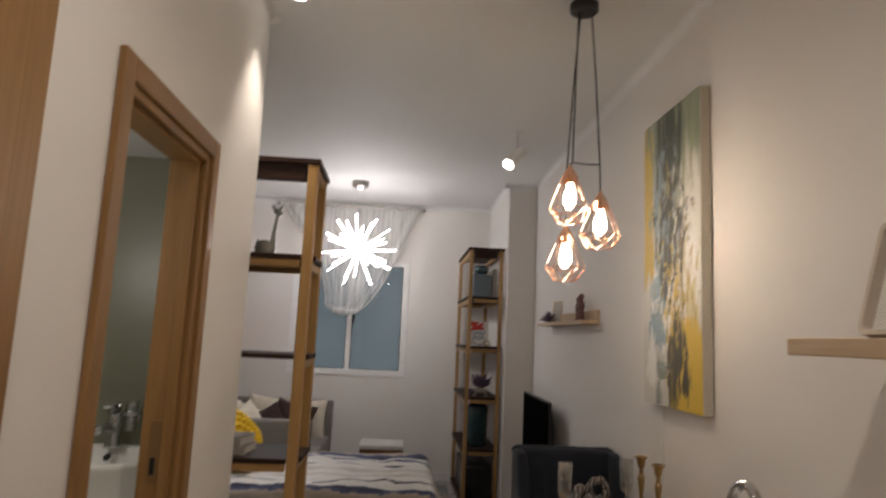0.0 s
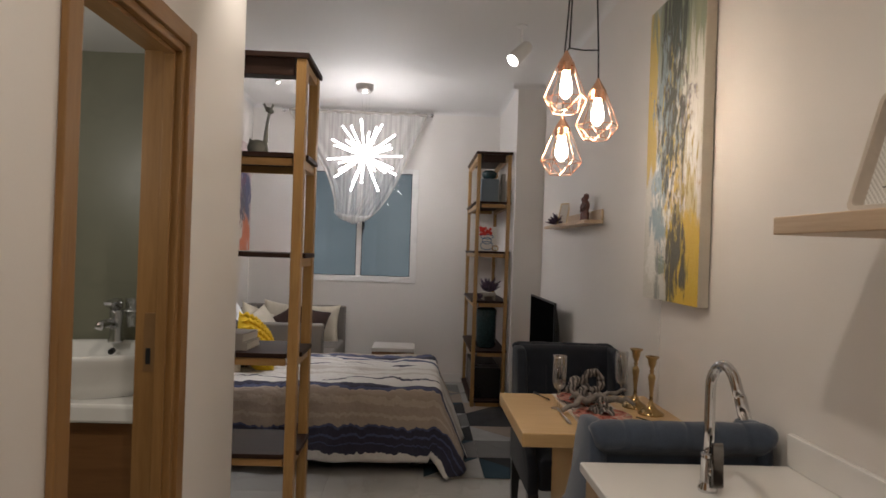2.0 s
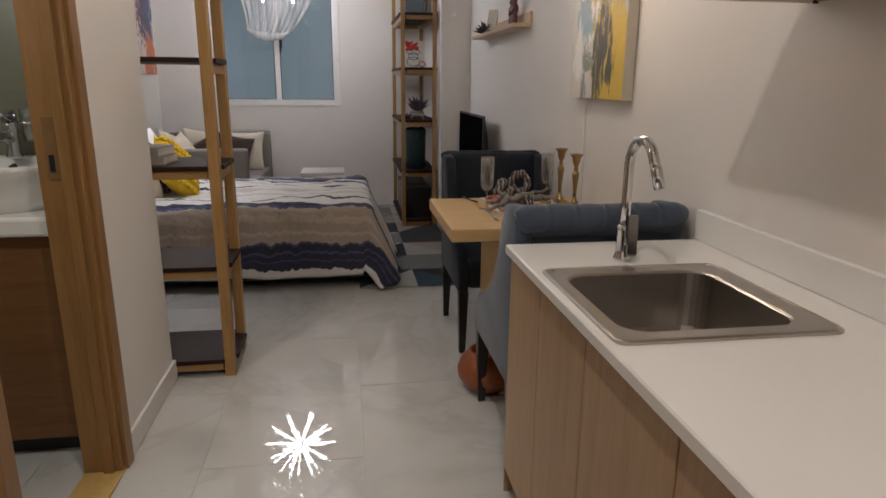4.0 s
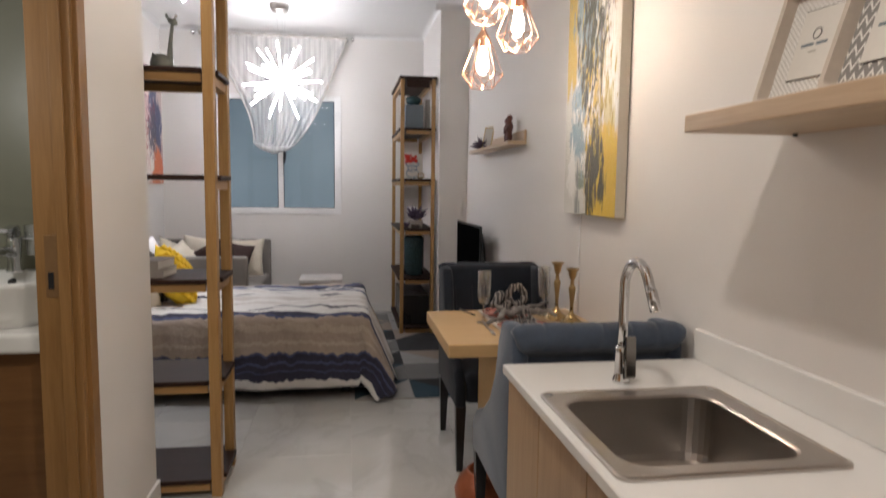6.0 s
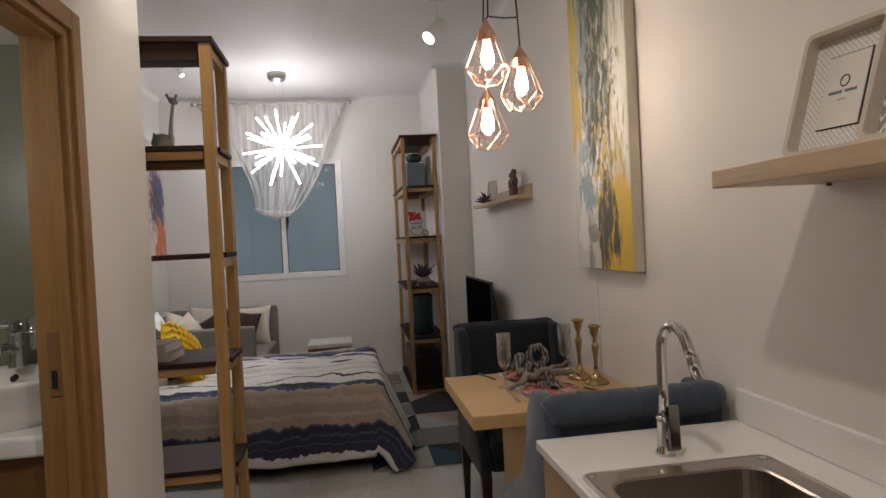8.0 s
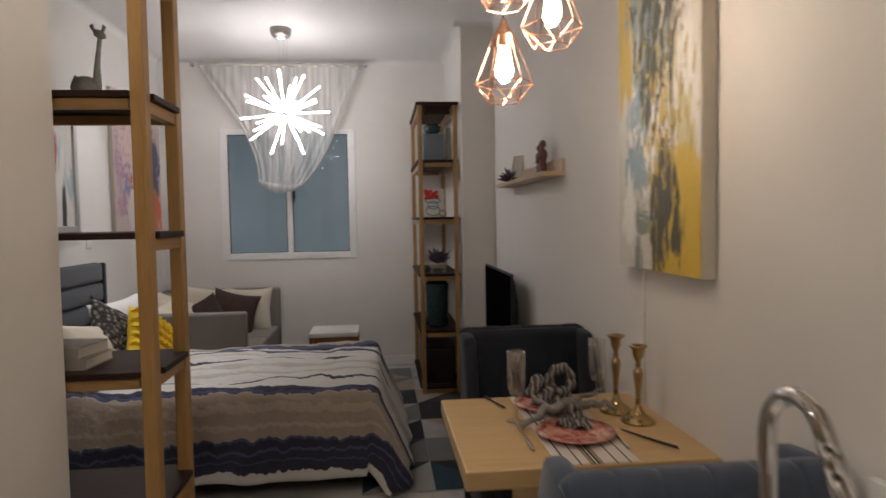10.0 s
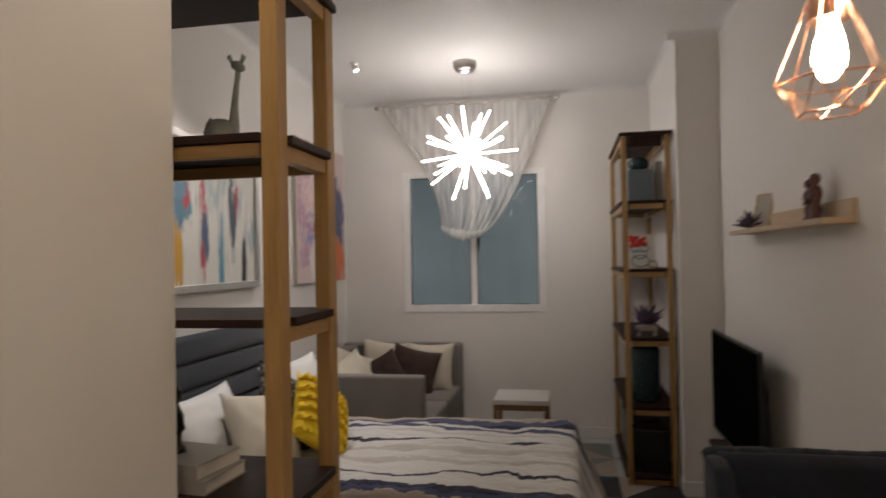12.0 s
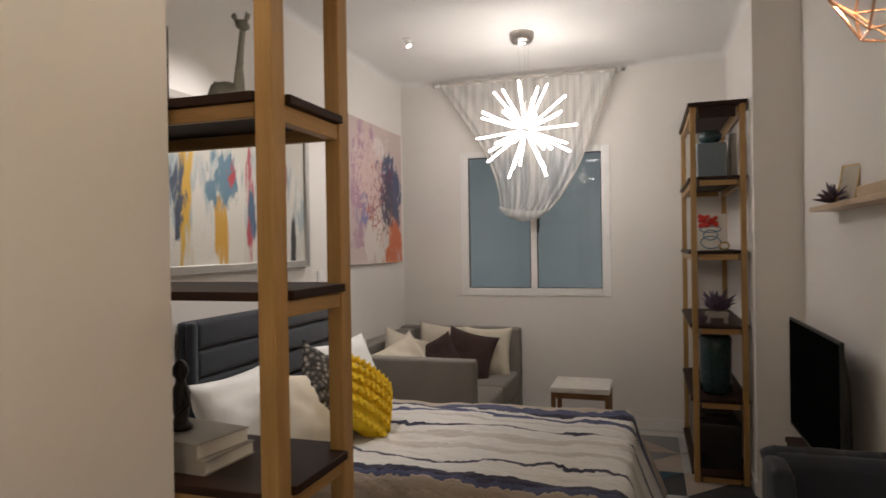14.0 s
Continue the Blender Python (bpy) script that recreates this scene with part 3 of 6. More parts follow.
part("nozzle", tube([nz[0], nz[0].lerp(nz[1], 0.12), nz[1]], [0.0144, 0.0156, 0.0158], 18), CHROME, kt, smooth=True)
part("lever", prism([(1.768, 0.925), (1.776, 0.918), (1.784, 0.925), (1.788, 1.03), (1.783, 1.04), (1.774, 1.036)], 0, KX - 0.006, KX + 0.024, bevel=0.0025), plain("dark_chrome", (0.22, 0.21, 0.20), 0.14, 1.0, relief=0), kt, "flat dark lever")
part("lever_pin", tube([(KX + 0.004, KTY - 0.005, 0.955), (KX + 0.008, KTY - 0.024, 0.958)], 0.014, 14), CHROME, kt, smooth=True)

ks = thing("kitchen_wall_shelf", (0.95, 1.1, 1.60), "thick pale oak floating shelf above the sink", "shelf")
part("board", box(0.80, RX - 0.001, 0.45, 1.66, 1.598, 1.642, 0.003), PALE, ks)
part("screw", tube([(1.07, 1.60, 1.598), (1.07, 1.60, 1.59)], 0.006, 8), BLACK, ks, "black fixing screw")


def photo_frame(base, w, h, turn, mat, label, lean=18):
    """A deep tray-like picture frame leaning back, facing -x when turn is 0."""
    t = thing("photo_frame", base, label, "picture frame", "frames on the shelf")
    m = Matrix.Translation(Vector(base)) @ Matrix.Rotation(radians(turn), 4, "Z") @ Matrix.Rotation(radians(lean), 4, "Y")
    d = 0.045
    rim = bmesh.new()
    o, i = rounded_rect(-w / 2, w / 2, 0.0, h, 0.022), rounded_rect(-w / 2 + 0.012, w / 2 - 0.012, 0.012, h - 0.012, 0.016)
    rr = []
    for ring, x in ((o, 0.0), (o, -d), (i, -d), (i, -0.008)):
        rr.append([rim.verts.new((x, p[0], p[1])) for p in ring])
    for r, s in zip(rr, rr[1:]):
        for k in range(len(r)):
            rim.faces.new((r[k], r[(k + 1) % len(r)], s[(k + 1) % len(r)], s[k]))
    rim.faces.new(rr[0])
    rim.faces.new(rr[-1])
    part("rim", turned(rim, m), GREYFRAME, t)
    part("mat", turned(box(-0.012, -0.009, -w / 2 + 0.012, w / 2 - 0.012, 0.012, h - 0.012), m), mat, t, "patterned card mount")
    part("inner_rim", turned(box(-0.015, -0.0122, -w * 0.25, w * 0.25, h * 0.22, h * 0.80), m), BLACK, t)
    card = part("card", turned(box(-0.017, -0.0155, -w * 0.24, w * 0.24, h * 0.225, h * 0.79), m), PAPER, t, "blank grey display card")
    ring = [(-0.0175, 0.011 * math.cos(a), h * 0.58 + 0.013 * math.sin(a)) for a in (2 * math.pi * k / 20 for k in range(20))]
    part("emblem", turned(tube(ring, 0.0013, 6, closed=True), m), BLACK, card)
    for y0, y1 in ((-0.16, -0.02), (0.01, 0.17)):
        part("caption_bar", turned(box(-0.0178, -0.0172, w * y0, w * y1, h * 0.485, h * 0.507), m), BLUEBOX, card)
    part("caption_bar", turned(box(-0.0178, -0.0172, -w * 0.05, w * 0.05, h * 0.43, h * 0.44), m), COVER, card)
    return t


def pattern_mat(name, kind):
    m, nt, b = principled(name)
    v = coords(nt)
    sep = nt.nodes.new("ShaderNodeSeparateXYZ")
    link(nt, v, sep.inputs[0])
    if kind == "chevron":
        zig = math_node(nt, "PINGPONG", sep.outputs[1], 0.011)
        s = math_node(nt, "ADD", math_node(nt, "MULTIPLY", zig, 1.8), sep.outputs[2])
        f = math_node(nt, "PINGPONG", s, 0.015)
        f = math_node(nt, "GREATER_THAN", f, 0.0105)
        c = mix(nt, f, (0.27, 0.26, 0.25), (0.80, 0.79, 0.76))
    else:
        a = math_node(nt, "SINE", math_node(nt, "MULTIPLY", sep.outputs[1], 520.0))
        z = math_node(nt, "SINE", math_node(nt, "MULTIPLY", sep.outputs[2], 520.0))
        f = math_node(nt, "GREATER_THAN", math_node(nt, "MULTIPLY", a, z), 0.15)
        c = mix(nt, f, (0.82, 0.81, 0.78), (0.55, 0.53, 0.50))
    link(nt, c, b.inputs["Base Color"])
    b.inputs["Roughness"].default_value = 0.6
    return m


DOTS, ZIG = pattern_mat("dotted_card", "dots"), pattern_mat("chevron_card", "chevron")
photo_frame((0.978, 1.47, 1.6425), 0.215, 0.302, 8, DOTS, "grey deep-rimmed photo frame with a dotted mount")
photo_frame((0.950, 1.218, 1.6425), 0.23, 0.275, 2, ZIG, "grey deep-rimmed photo frame with a chevron mount")

# ---------------------------------------------------------------- dining corner
tab = thing("dining_table", (0.72, 2.95, 0), "small light wooden table fixed against the wall", "table")
part("tabletop", box(0.352, RX - 0.002, 2.60, 3.315, 0.765, 0.82, 0.004), TABLE, tab)
part("leg", box(0.60, 0.66, 2.72, 3.18, 0.0, 0.764, 0.003), TABLE, tab)
part("rail", box(0.661, RX - 0.003, 2.92, 2.98, 0.68, 0.764, 0.003), TABLE, tab)


def dining_chair(base, turn, fabric, label):
    """A winged upholstered chair that faces +y, its back at y = 0, about its middle x."""
    t = thing("dining_chair", (0, 0, 0), label, "chair", "chairs at the table")
    W = 0.297
    seat = box(-W + 0.045, W - 0.045, 0.06, 0.60, 0.36, 0.515, 0.035, seg=4)
    part("seat", seat, fabric, t, smooth=True)
    back = prism([(0.02, 0.36), (0.10, 0.36), (0.10, 0.60), (0.055, 0.90), (0.045, 0.985), (0.01, 1.005), (-0.045, 1.0), (-0.07, 0.965), (-0.06, 0.925), (-0.02, 0.90)], 0, -W + 0.03, W - 0.03, bevel=0.012)
    part("backrest", back, fabric, t, smooth=True)
    n, along, thick = 64, [], []
    for k in range(n + 1):
        u = k / n
        dent = max(0.0, math.cos(u * 2 * math.pi * 6)) ** 14
        along.append((-W + 0.005 + (2 * W - 0.01) * u, -0.03 + 0.003 * math.sin(u * 9), 0.965 + 0.003 * noise.noise(Vector((u * 7, base[1], 0))) - 0.003 * dent))
        thick.append((0.048 - 0.0045 * dent + 0.002 * noise.noise(Vector((u * 12, 4, base[1])))) * min(1.0, 0.72 + 6 * min(u, 1 - u)))
    roll = tube(along, thick, 20)
    part("top_roll", roll, fabric, t, smooth=True)
    prof = [(-0.01, 0.34), (0.60, 0.34), (0.61, 0.46), (0.54, 0.53), (0.42, 0.575), (0.30, 0.66), (0.215, 0.79), (0.175, 0.92), (0.13, 0.992), (0.05, 1.0), (-0.03, 0.99), (-0.04, 0.90)]
    for x in (-W, W - 0.055):
        part("wing", prism(prof, 0, x, x + 0.055, bevel=0.016), fabric, t, smooth=True)
    for x in (-W + 0.03, W - 0.03):
        for y, lean in ((0.03, -0.03), (0.565, 0.0)):
            leg = bmesh.new()
            lo = [leg.verts.new((x + a * 0.015, y + lean + c * 0.015, 0.0)) for a, c in ((-1, -1), (1, -1), (1, 1), (-1, 1))]
            hi = [leg.verts.new((x + a * 0.026, y + c * 0.026, 0.35)) for a, c in ((-1, -1), (1, -1), (1, 1), (-1, 1))]
            leg.faces.new(lo[::-1]), leg.faces.new(hi)
            for k in range(4):
                leg.faces.new((lo[k], lo[(k + 1) % 4], hi[(k + 1) % 4], hi[k]))
            part("leg", leg, BLACKWOOD, t, "black tapered leg")
    for k in range(5):
        part("tuft_seam", tube([(-W + 0.11 + k * 0.10, 0.105, 0.52), (-W + 0.11 + k * 0.10, 0.104, 0.60), (-W + 0.11 + k * 0.10, 0.062, 0.89)], 0.004, 6), fabric, t)
    t.matrix_world = pose(*base, 0, 0, turn)
    return t


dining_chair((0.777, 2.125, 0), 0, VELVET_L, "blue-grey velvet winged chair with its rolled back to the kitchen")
# same chair as the near one; its shade is put into the fabric colour
dining_chair((0.785, 3.79, 0), 180, VELVET_SHADED, "slate blue velvet winged dining chair behind the table, colour darkened for shade")


def candlestick(x, y, h):
    s = h / 0.30
    prof = [(0.072, 0), (0.072, 0.007), (0.064, 0.013), (0.052, 0.022), (0.030, 0.034), (0.018, 0.050), (0.012, 0.062), (0.010, 0.09), (0.012, 0.12), (0.016, 0.155), (0.021, 0.19), (0.018, 0.203), (0.009, 0.213), (0.014, 0.222), (0.009, 0.232), (0.016, 0.246), (0.022, 0.262), (0.025, 0.284), (0.038, 0.294), (0.039, 0.30), (0.022, 0.298), (0.014, 0.275)]
    return solid("candlestick", lathe(x, y, [(r * 0.8, 0.8205 + z * s) for r, z in prof], 24), BRASS, "tall turned brass candlestick on the table", "candlestick", (x, y, 0.8205), "candlesticks", smooth=True)


candlestick(0.962, 3.073, 0.277)
candlestick(0.993, 2.95, 0.262)


def flute(x, y, h=0.245):
    z = 0.8205
    prof = [(0.034, z), (0.034, z + 0.003), (0.006, z + 0.008), (0.0045, z + 0.05), (0.006, z + 0.085), (0.022, z + 0.096), (0.030, z + 0.115), (0.0315, z + 0.15), (0.031, z + h), (0.0295, z + h), (0.030, z + 0.15), (0.028, z + 0.118), (0.020, z + 0.102), (0.004, z + 0.095)]
    return solid("wine_glass", lathe(x, y, prof, 28), GLASS, "clear stemmed wine glass on the table", "glass", (x, y, z), smooth=True)


flute(0.585, 3.01)
flute(0.925, 3.165)


def ruffle_disc(bm, x, y, z, r0, rise, turn, drop=0.0):
    """A cloth end gathered to a wavy cup."""
    rows = []
    for i in range(11):
        a = i / 10
        row = []
        for j in range(36):
            t = 2 * math.pi * j / 36
            r = 0.008 + r0 * a * (1 + 0.28 * math.sin(3 * t + 4 * a + turn) + 0.12 * math.sin(7 * t + turn))
            row.append(bm.verts.new((x + r * math.cos(t), y + r * math.sin(t), z + rise * math.sin(2.4 * a) + 0.25 * r0 * a * math.sin(5 * t + 2 + turn) - drop * a * a)))
        rows.append(row)
    for p, q in zip(rows, rows[1:]):
        for j in range(36):
            bm.faces.new((p[j], p[(j + 1) % 36], q[(j + 1) % 36], q[j]))


def strand(bm, pts, radii, seed):
    """A twisted run of cloth along points, thick and thin by turns."""
    path, rad = [], []
    n = 7
    for k in range((len(pts) - 1) * n + 1):
        i, f = min(k // n, len(pts) - 2), k / n - min(k // n, len(pts) - 2)
        p = Vector(pts[i]).lerp(Vector(pts[i + 1]), f)
        w = Vector((noise.noise(p * 23 + Vector((seed, 0, 0))), noise.noise(p * 23 + Vector((0, seed, 0))), noise.noise(p * 23 + Vector((0, 0, seed)))))
        path.append(p + w * 0.02)
        rad.append((radii[i] * (1 - f) + radii[i + 1] * f) * (1 + 0.45 * noise.noise(p * 47 + Vector((seed, seed, 0)))))
    tube(path, rad, 10, bm=bm)


NAPKIN, nt, b = principled("zebra_napkin")
w = nt.nodes.new("ShaderNodeTexWave")
w.inputs["Scale"].default_value, w.inputs["Distortion"].default_value = 17, 10
link(nt, coords(nt), w.inputs["Vector"])
link(nt, ramp(nt, w.outputs[1], [(0.50, (0.05, 0.045, 0.045)), (0.68, (0.25, 0.225, 0.21))]), b.inputs["Base Color"])
b.inputs["Roughness"].default_value = 0.7
STRIPED, nt, b = principled("striped_runner_cloth")
sx = nt.nodes.new("ShaderNodeSeparateXYZ")
link(nt, coords(nt), sx.inputs[0])
WT, BK, TN = (0.62, 0.57, 0.52), (0.025, 0.022, 0.024), (0.30, 0.22, 0.15)
bands = [(0.0, WT), (0.10, BK), (0.125, WT), (0.26, BK), (0.28, WT), (0.38, TN), (0.43, BK), (0.45, WT), (0.47, BK), (0.50, TN), (0.55, WT), (0.70, BK), (0.72, WT), (0.86, BK), (0.88, WT)]
link(nt, ramp(nt, math_node(nt, "ADD", math_node(nt, "MULTIPLY", sx.outputs[0], 1 / 0.24), 0.5), bands, "CONSTANT"), b.inputs["Base Color"])
b.inputs["Roughness"].default_value = 0.9
bump(nt, b, noise_tex(nt, coords(nt), 260, 3), 0.4, 0.003)
solid("table_runner", box(0.617, 0.857, 2.606, 3.305, 0.8205, 0.8235, 0.001), STRIPED, "white cloth table runner with black and tan stripes", "runner", (0.737, 2.955, 0.8205))
FLORAL, nt, b = principled("pink_floral_glaze")
fl = noise_tex(nt, coords(nt), 26, 4, 0.6, 1.2)
link(nt, ramp(nt, fl, [(0.36, (0.34, 0.05, 0.04)), (0.47, (0.52, 0.19, 0.15)), (0.58, (0.62, 0.33, 0.26)), (0.68, (0.62, 0.52, 0.42))]), b.inputs["Base Color"])
b.inputs["Roughness"].default_value = 0.18


def dinner_plate(x, y):
    z = 0.8238
    return solid("dinner_plate", lathe(x, y, [(0.07, z), (0.09, z + 0.004), (0.124, z + 0.017), (0.126, z + 0.020), (0.088, z + 0.010), (0.02, z + 0.008)], 48), FLORAL, "glazed pink plate with a flower pattern", "plate", (x, y, z), "dinner plates", smooth=True)


dinner_plate(0.737, 2.835)
dinner_plate(0.735, 3.15)


def napkin_in_ring(x, y):
    """A striped cloth curled to an upright loop, its ends spilling over the plate."""
    n = bmesh.new()
    loop = [(x + 0.042 * math.cos(t), y + 0.010 * math.sin(2 * t), 0.925 + 0.044 * math.sin(t)) for t in (2 * math.pi * k / 22 for k in range(23))]
    tube(loop, [0.018 + 0.004 * math.sin(k * 1.9) for k in range(23)], 10, bm=n)
    strand(n, [(x - 0.035, y - 0.01, 0.915), (x - 0.06, y - 0.025, 0.885), (x - 0.085, y - 0.05, 0.855)], [0.016, 0.024, 0.018], 3)
    strand(n, [(x - 0.04, y, 0.925), (x - 0.075, y + 0.01, 0.915), (x - 0.115, y, 0.865)], [0.014, 0.026, 0.022], 5)
    ruffle_disc(n, x - 0.015, y, 0.840, 0.075, 0.045, 2.0, 0.04)
    solid("napkin", n, NAPKIN, "black and white striped napkin curled into a ring", "napkin", (x, y, 0.835), "striped napkins", smooth=True)


napkin_in_ring(0.775, 3.14)
small = bmesh.new()
tube([(0.762 + 0.017 * math.cos(t), 2.915 + 0.006 * math.sin(t), 0.877 + 0.017 * math.sin(t)) for t in (2 * math.pi * k / 16 for k in range(17))], 0.008, 8, bm=small)
ruffle_disc(small, 0.755, 2.91, 0.836, 0.05, 0.026, 1.0, 0.015)
solid("napkin", small, NAPKIN, "small striped napkin bunched on the pink plate", "napkin", (0.76, 2.915, 0.835), "striped napkins", smooth=True)
DRIFT = plain("weathered_driftwood", (0.19, 0.175, 0.165), 0.5, vary=0.45, scale=24, grain=220, relief=0.4)
dw = bmesh.new()
strand(dw, [(0.585, 2.92, 0.836), (0.66, 2.955, 0.868), (0.75, 2.975, 0.888), (0.84, 3.03, 0.893), (0.925, 3.08, 0.908)], [0.008, 0.013, 0.018, 0.010, 0.005], 7)
strand(dw, [(0.73, 2.97, 0.885), (0.83, 3.0, 0.880), (0.90, 3.01, 0.868), (0.945, 3.0, 0.846)], [0.016, 0.014, 0.011, 0.006], 9)
strand(dw, [(0.69, 2.965, 0.878), (0.66, 3.01, 0.900), (0.645, 3.04, 0.925)], [0.010, 0.009, 0.004], 11)
solid("driftwood", dw, DRIFT, "twisted grey driftwood branch laid across the table", "ornament", (0.76, 2.97, 0.8205), smooth=True)


def cutlery(points, radii, mat, label):
    solid("cutlery", tube(points, radii, 8), mat, label, "cutlery", points[0], "cutlery", smooth=True)


cutlery([(0.575, 2.975, 0.829), (0.574, 2.85, 0.827), (0.573, 2.76, 0.828), (0.573, 2.725, 0.829)], [0.005, 0.003, 0.008, 0.004], STEEL, "steel spoon beside the striped runner")
cutlery([(0.868, 2.88, 0.829), (0.862, 2.79, 0.827), (0.857, 2.70, 0.829)], [0.007, 0.0035, 0.006], STEEL, "steel fork beside the pink plate")
cutlery([(0.897, 2.857, 0.829), (0.94, 2.78, 0.828), (1.0, 2.676, 0.829)], [0.003, 0.004, 0.005], BLACKWOOD, "knife with a dark handle lying on the table")
cutlery([(0.524, 3.30, 0.829), (0.548, 3.23, 0.827), (0.57, 3.15, 0.829)], [0.006, 0.003, 0.004], BLACKWOOD, "dark fork lying near the glass")
solid("round_pot", lathe(0.56, 2.80, [(0.06, 0.0), (0.10, 0.02), (0.135, 0.07), (0.14, 0.11), (0.12, 0.16), (0.09, 0.19), (0.085, 0.20), (0.075, 0.20), (0.08, 0.18), (0.02, 0.03)], 32), TERRA, "round reddish-brown pot on the floor under the table", "pot", (0.56, 2.80, 0), smooth=True)

cb = thing("wall_cable", (RX - 0.004, 3.14, 0.83), "thin white cable hanging down from behind the painting", "cable")
part("lead", tube([(RX - 0.004, 3.13, 1.36), (RX - 0.006, 3.14, 1.27), (RX - 0.004, 3.145, 1.16), (RX - 0.004, 3.145, 0.83)], 0.0035, 6), WHITE, cb)
part("clip", box(RX - 0.010, RX - 0.001, 3.136, 3.154, 1.15, 1.165, 0.002), WHITE, cb)

# pendant lamp with three wire cages
pen = thing("pendant_lamp", (0.575, 2.77, CZ), "cluster of three copper wire pendant lamps on black cords", "lamp")
part("canopy", lathe(0.57, 2.76, [(0.062, CZ), (0.066, CZ - 0.004), (0.066, CZ - 0.034), (0.058, CZ - 0.042)], 32), BLACK, pen, smooth=False)
for i, (x, y, z) in enumerate(PENDANTS):
    x0, y0 = 0.57 + (-0.025, 0.035, -0.012)[i], 2.76 + (0, 0.0, 0.02)[i]
    kx, ky = (0.507, 0.630, 0.514)[i], (2.685, 2.695, 2.805)[i]
    part("cord", tube([(x0, y0, CZ - 0.04), (x0 + (kx - x0) * 0.5, y0 + (ky - y0) * 0.5, CZ - 0.36), (kx, ky, 2.376), (x, y, z + 0.045)], 0.0035, 6), BLACK, pen)
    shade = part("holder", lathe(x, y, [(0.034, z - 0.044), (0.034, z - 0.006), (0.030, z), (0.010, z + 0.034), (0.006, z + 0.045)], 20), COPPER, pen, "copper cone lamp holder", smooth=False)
    n, zm, zb = 6, z - 0.150, z - 0.205
    mid = [(x + 0.088 * math.cos(2 * math.pi * k / n + i), y + 0.088 * math.sin(2 * math.pi * k / n + i), zm) for k in range(n)]
    low = [(x + 0.052 * math.cos(2 * math.pi * (k + 0.5) / n + i), y + 0.052 * math.sin(2 * math.pi * (k + 0.5) / n + i), zb) for k in range(n)]
    for k in range(n):
        a = 2 * math.pi * k / n + i
        top = (x + 0.030 * math.cos(a), y + 0.030 * math.sin(a), z - 0.004)
        for p, q in ((top, mid[k]), (mid[k], mid[(k + 1) % n]), (mid[k], low[k]), (low[k], mid[(k + 1) % n]), (low[k], low[(k + 1) % n])):
            part("cage_wire", tube([p, q], 0.0019, 6), COPPER, shade)
    part("bulb", lathe(x, y, [(0.014, z - 0.045), (0.016, z - 0.056), (0.022, z - 0.078), (0.0265, z - 0.105), (0.024, z - 0.128), (0.009, z - 0.148)], 20), BULB, shade, "glowing warm filament bulb", smooth=True)
part("cord_tie", tube([(0.507, 2.685, 2.376), (0.567, 2.69, 2.371), (0.630, 2.695, 2.376)], 0.003, 6), BLACK, pen)

# ---------------------------------------------------------------- pictures


def layered_art(name, base, layers, relief=0.5):
    """Abstract paint: each layer is colour, middle (u, v), reach (u, v), grain (u, v), seed. u along the wall, v upward."""
    m, nt, b = principled(name)
    v = coords(nt)
    sep = nt.nodes.new("ShaderNodeSeparateXYZ")
    link(nt, v, sep.inputs[0])
    u, w = sep.outputs[1], sep.outputs[2]
    c = mix(nt, noise_tex(nt, v, 9, 4), base, tuple(x * 0.88 for x in base))
    for (*colour, lift), (cu, cv), (ru, rv), (gu, gv), seed in [((*c, 0.09)[:4] if len(c) == 3 else c, *r) for c, *r in layers]:
        colour = tuple(colour)
        du = math_node(nt, "DIVIDE", math_node(nt, "SUBTRACT", u, cu), ru)
        dv = math_node(nt, "DIVIDE", math_node(nt, "SUBTRACT", w, cv), rv)
        d = math_node(nt, "ADD", math_node(nt, "MULTIPLY", du, du), math_node(nt, "MULTIPLY", dv, dv))
        mp = nt.nodes.new("ShaderNodeMapping")
        mp.inputs["Location"].default_value = (seed * 3.7, seed * 1.9, seed * 2.3)
        mp.inputs["Scale"].default_value = (1, gu, gv)
        link(nt, v, mp.inputs[0])
        n = noise_tex(nt, mp.outputs[0], 1.0, 5, 0.6, 0.6)
        f = math_node(nt, "SUBTRACT", math_node(nt, "ADD", math_node(nt, "MULTIPLY", n, 2.1), lift), math_node(nt, "MULTIPLY", d, 0.24))
        f = ramp(nt, f, [(0.80, (0, 0, 0)), (1.0, (1, 1, 1))])
        c = mix(nt, f, c, colour)
    link(nt, c, b.inputs["Base Color"])
    b.inputs["Roughness"].default_value = 0.45
    bump(nt, b, noise_tex(nt, coords(nt), 70, 4), relief, 0.004)
    return m


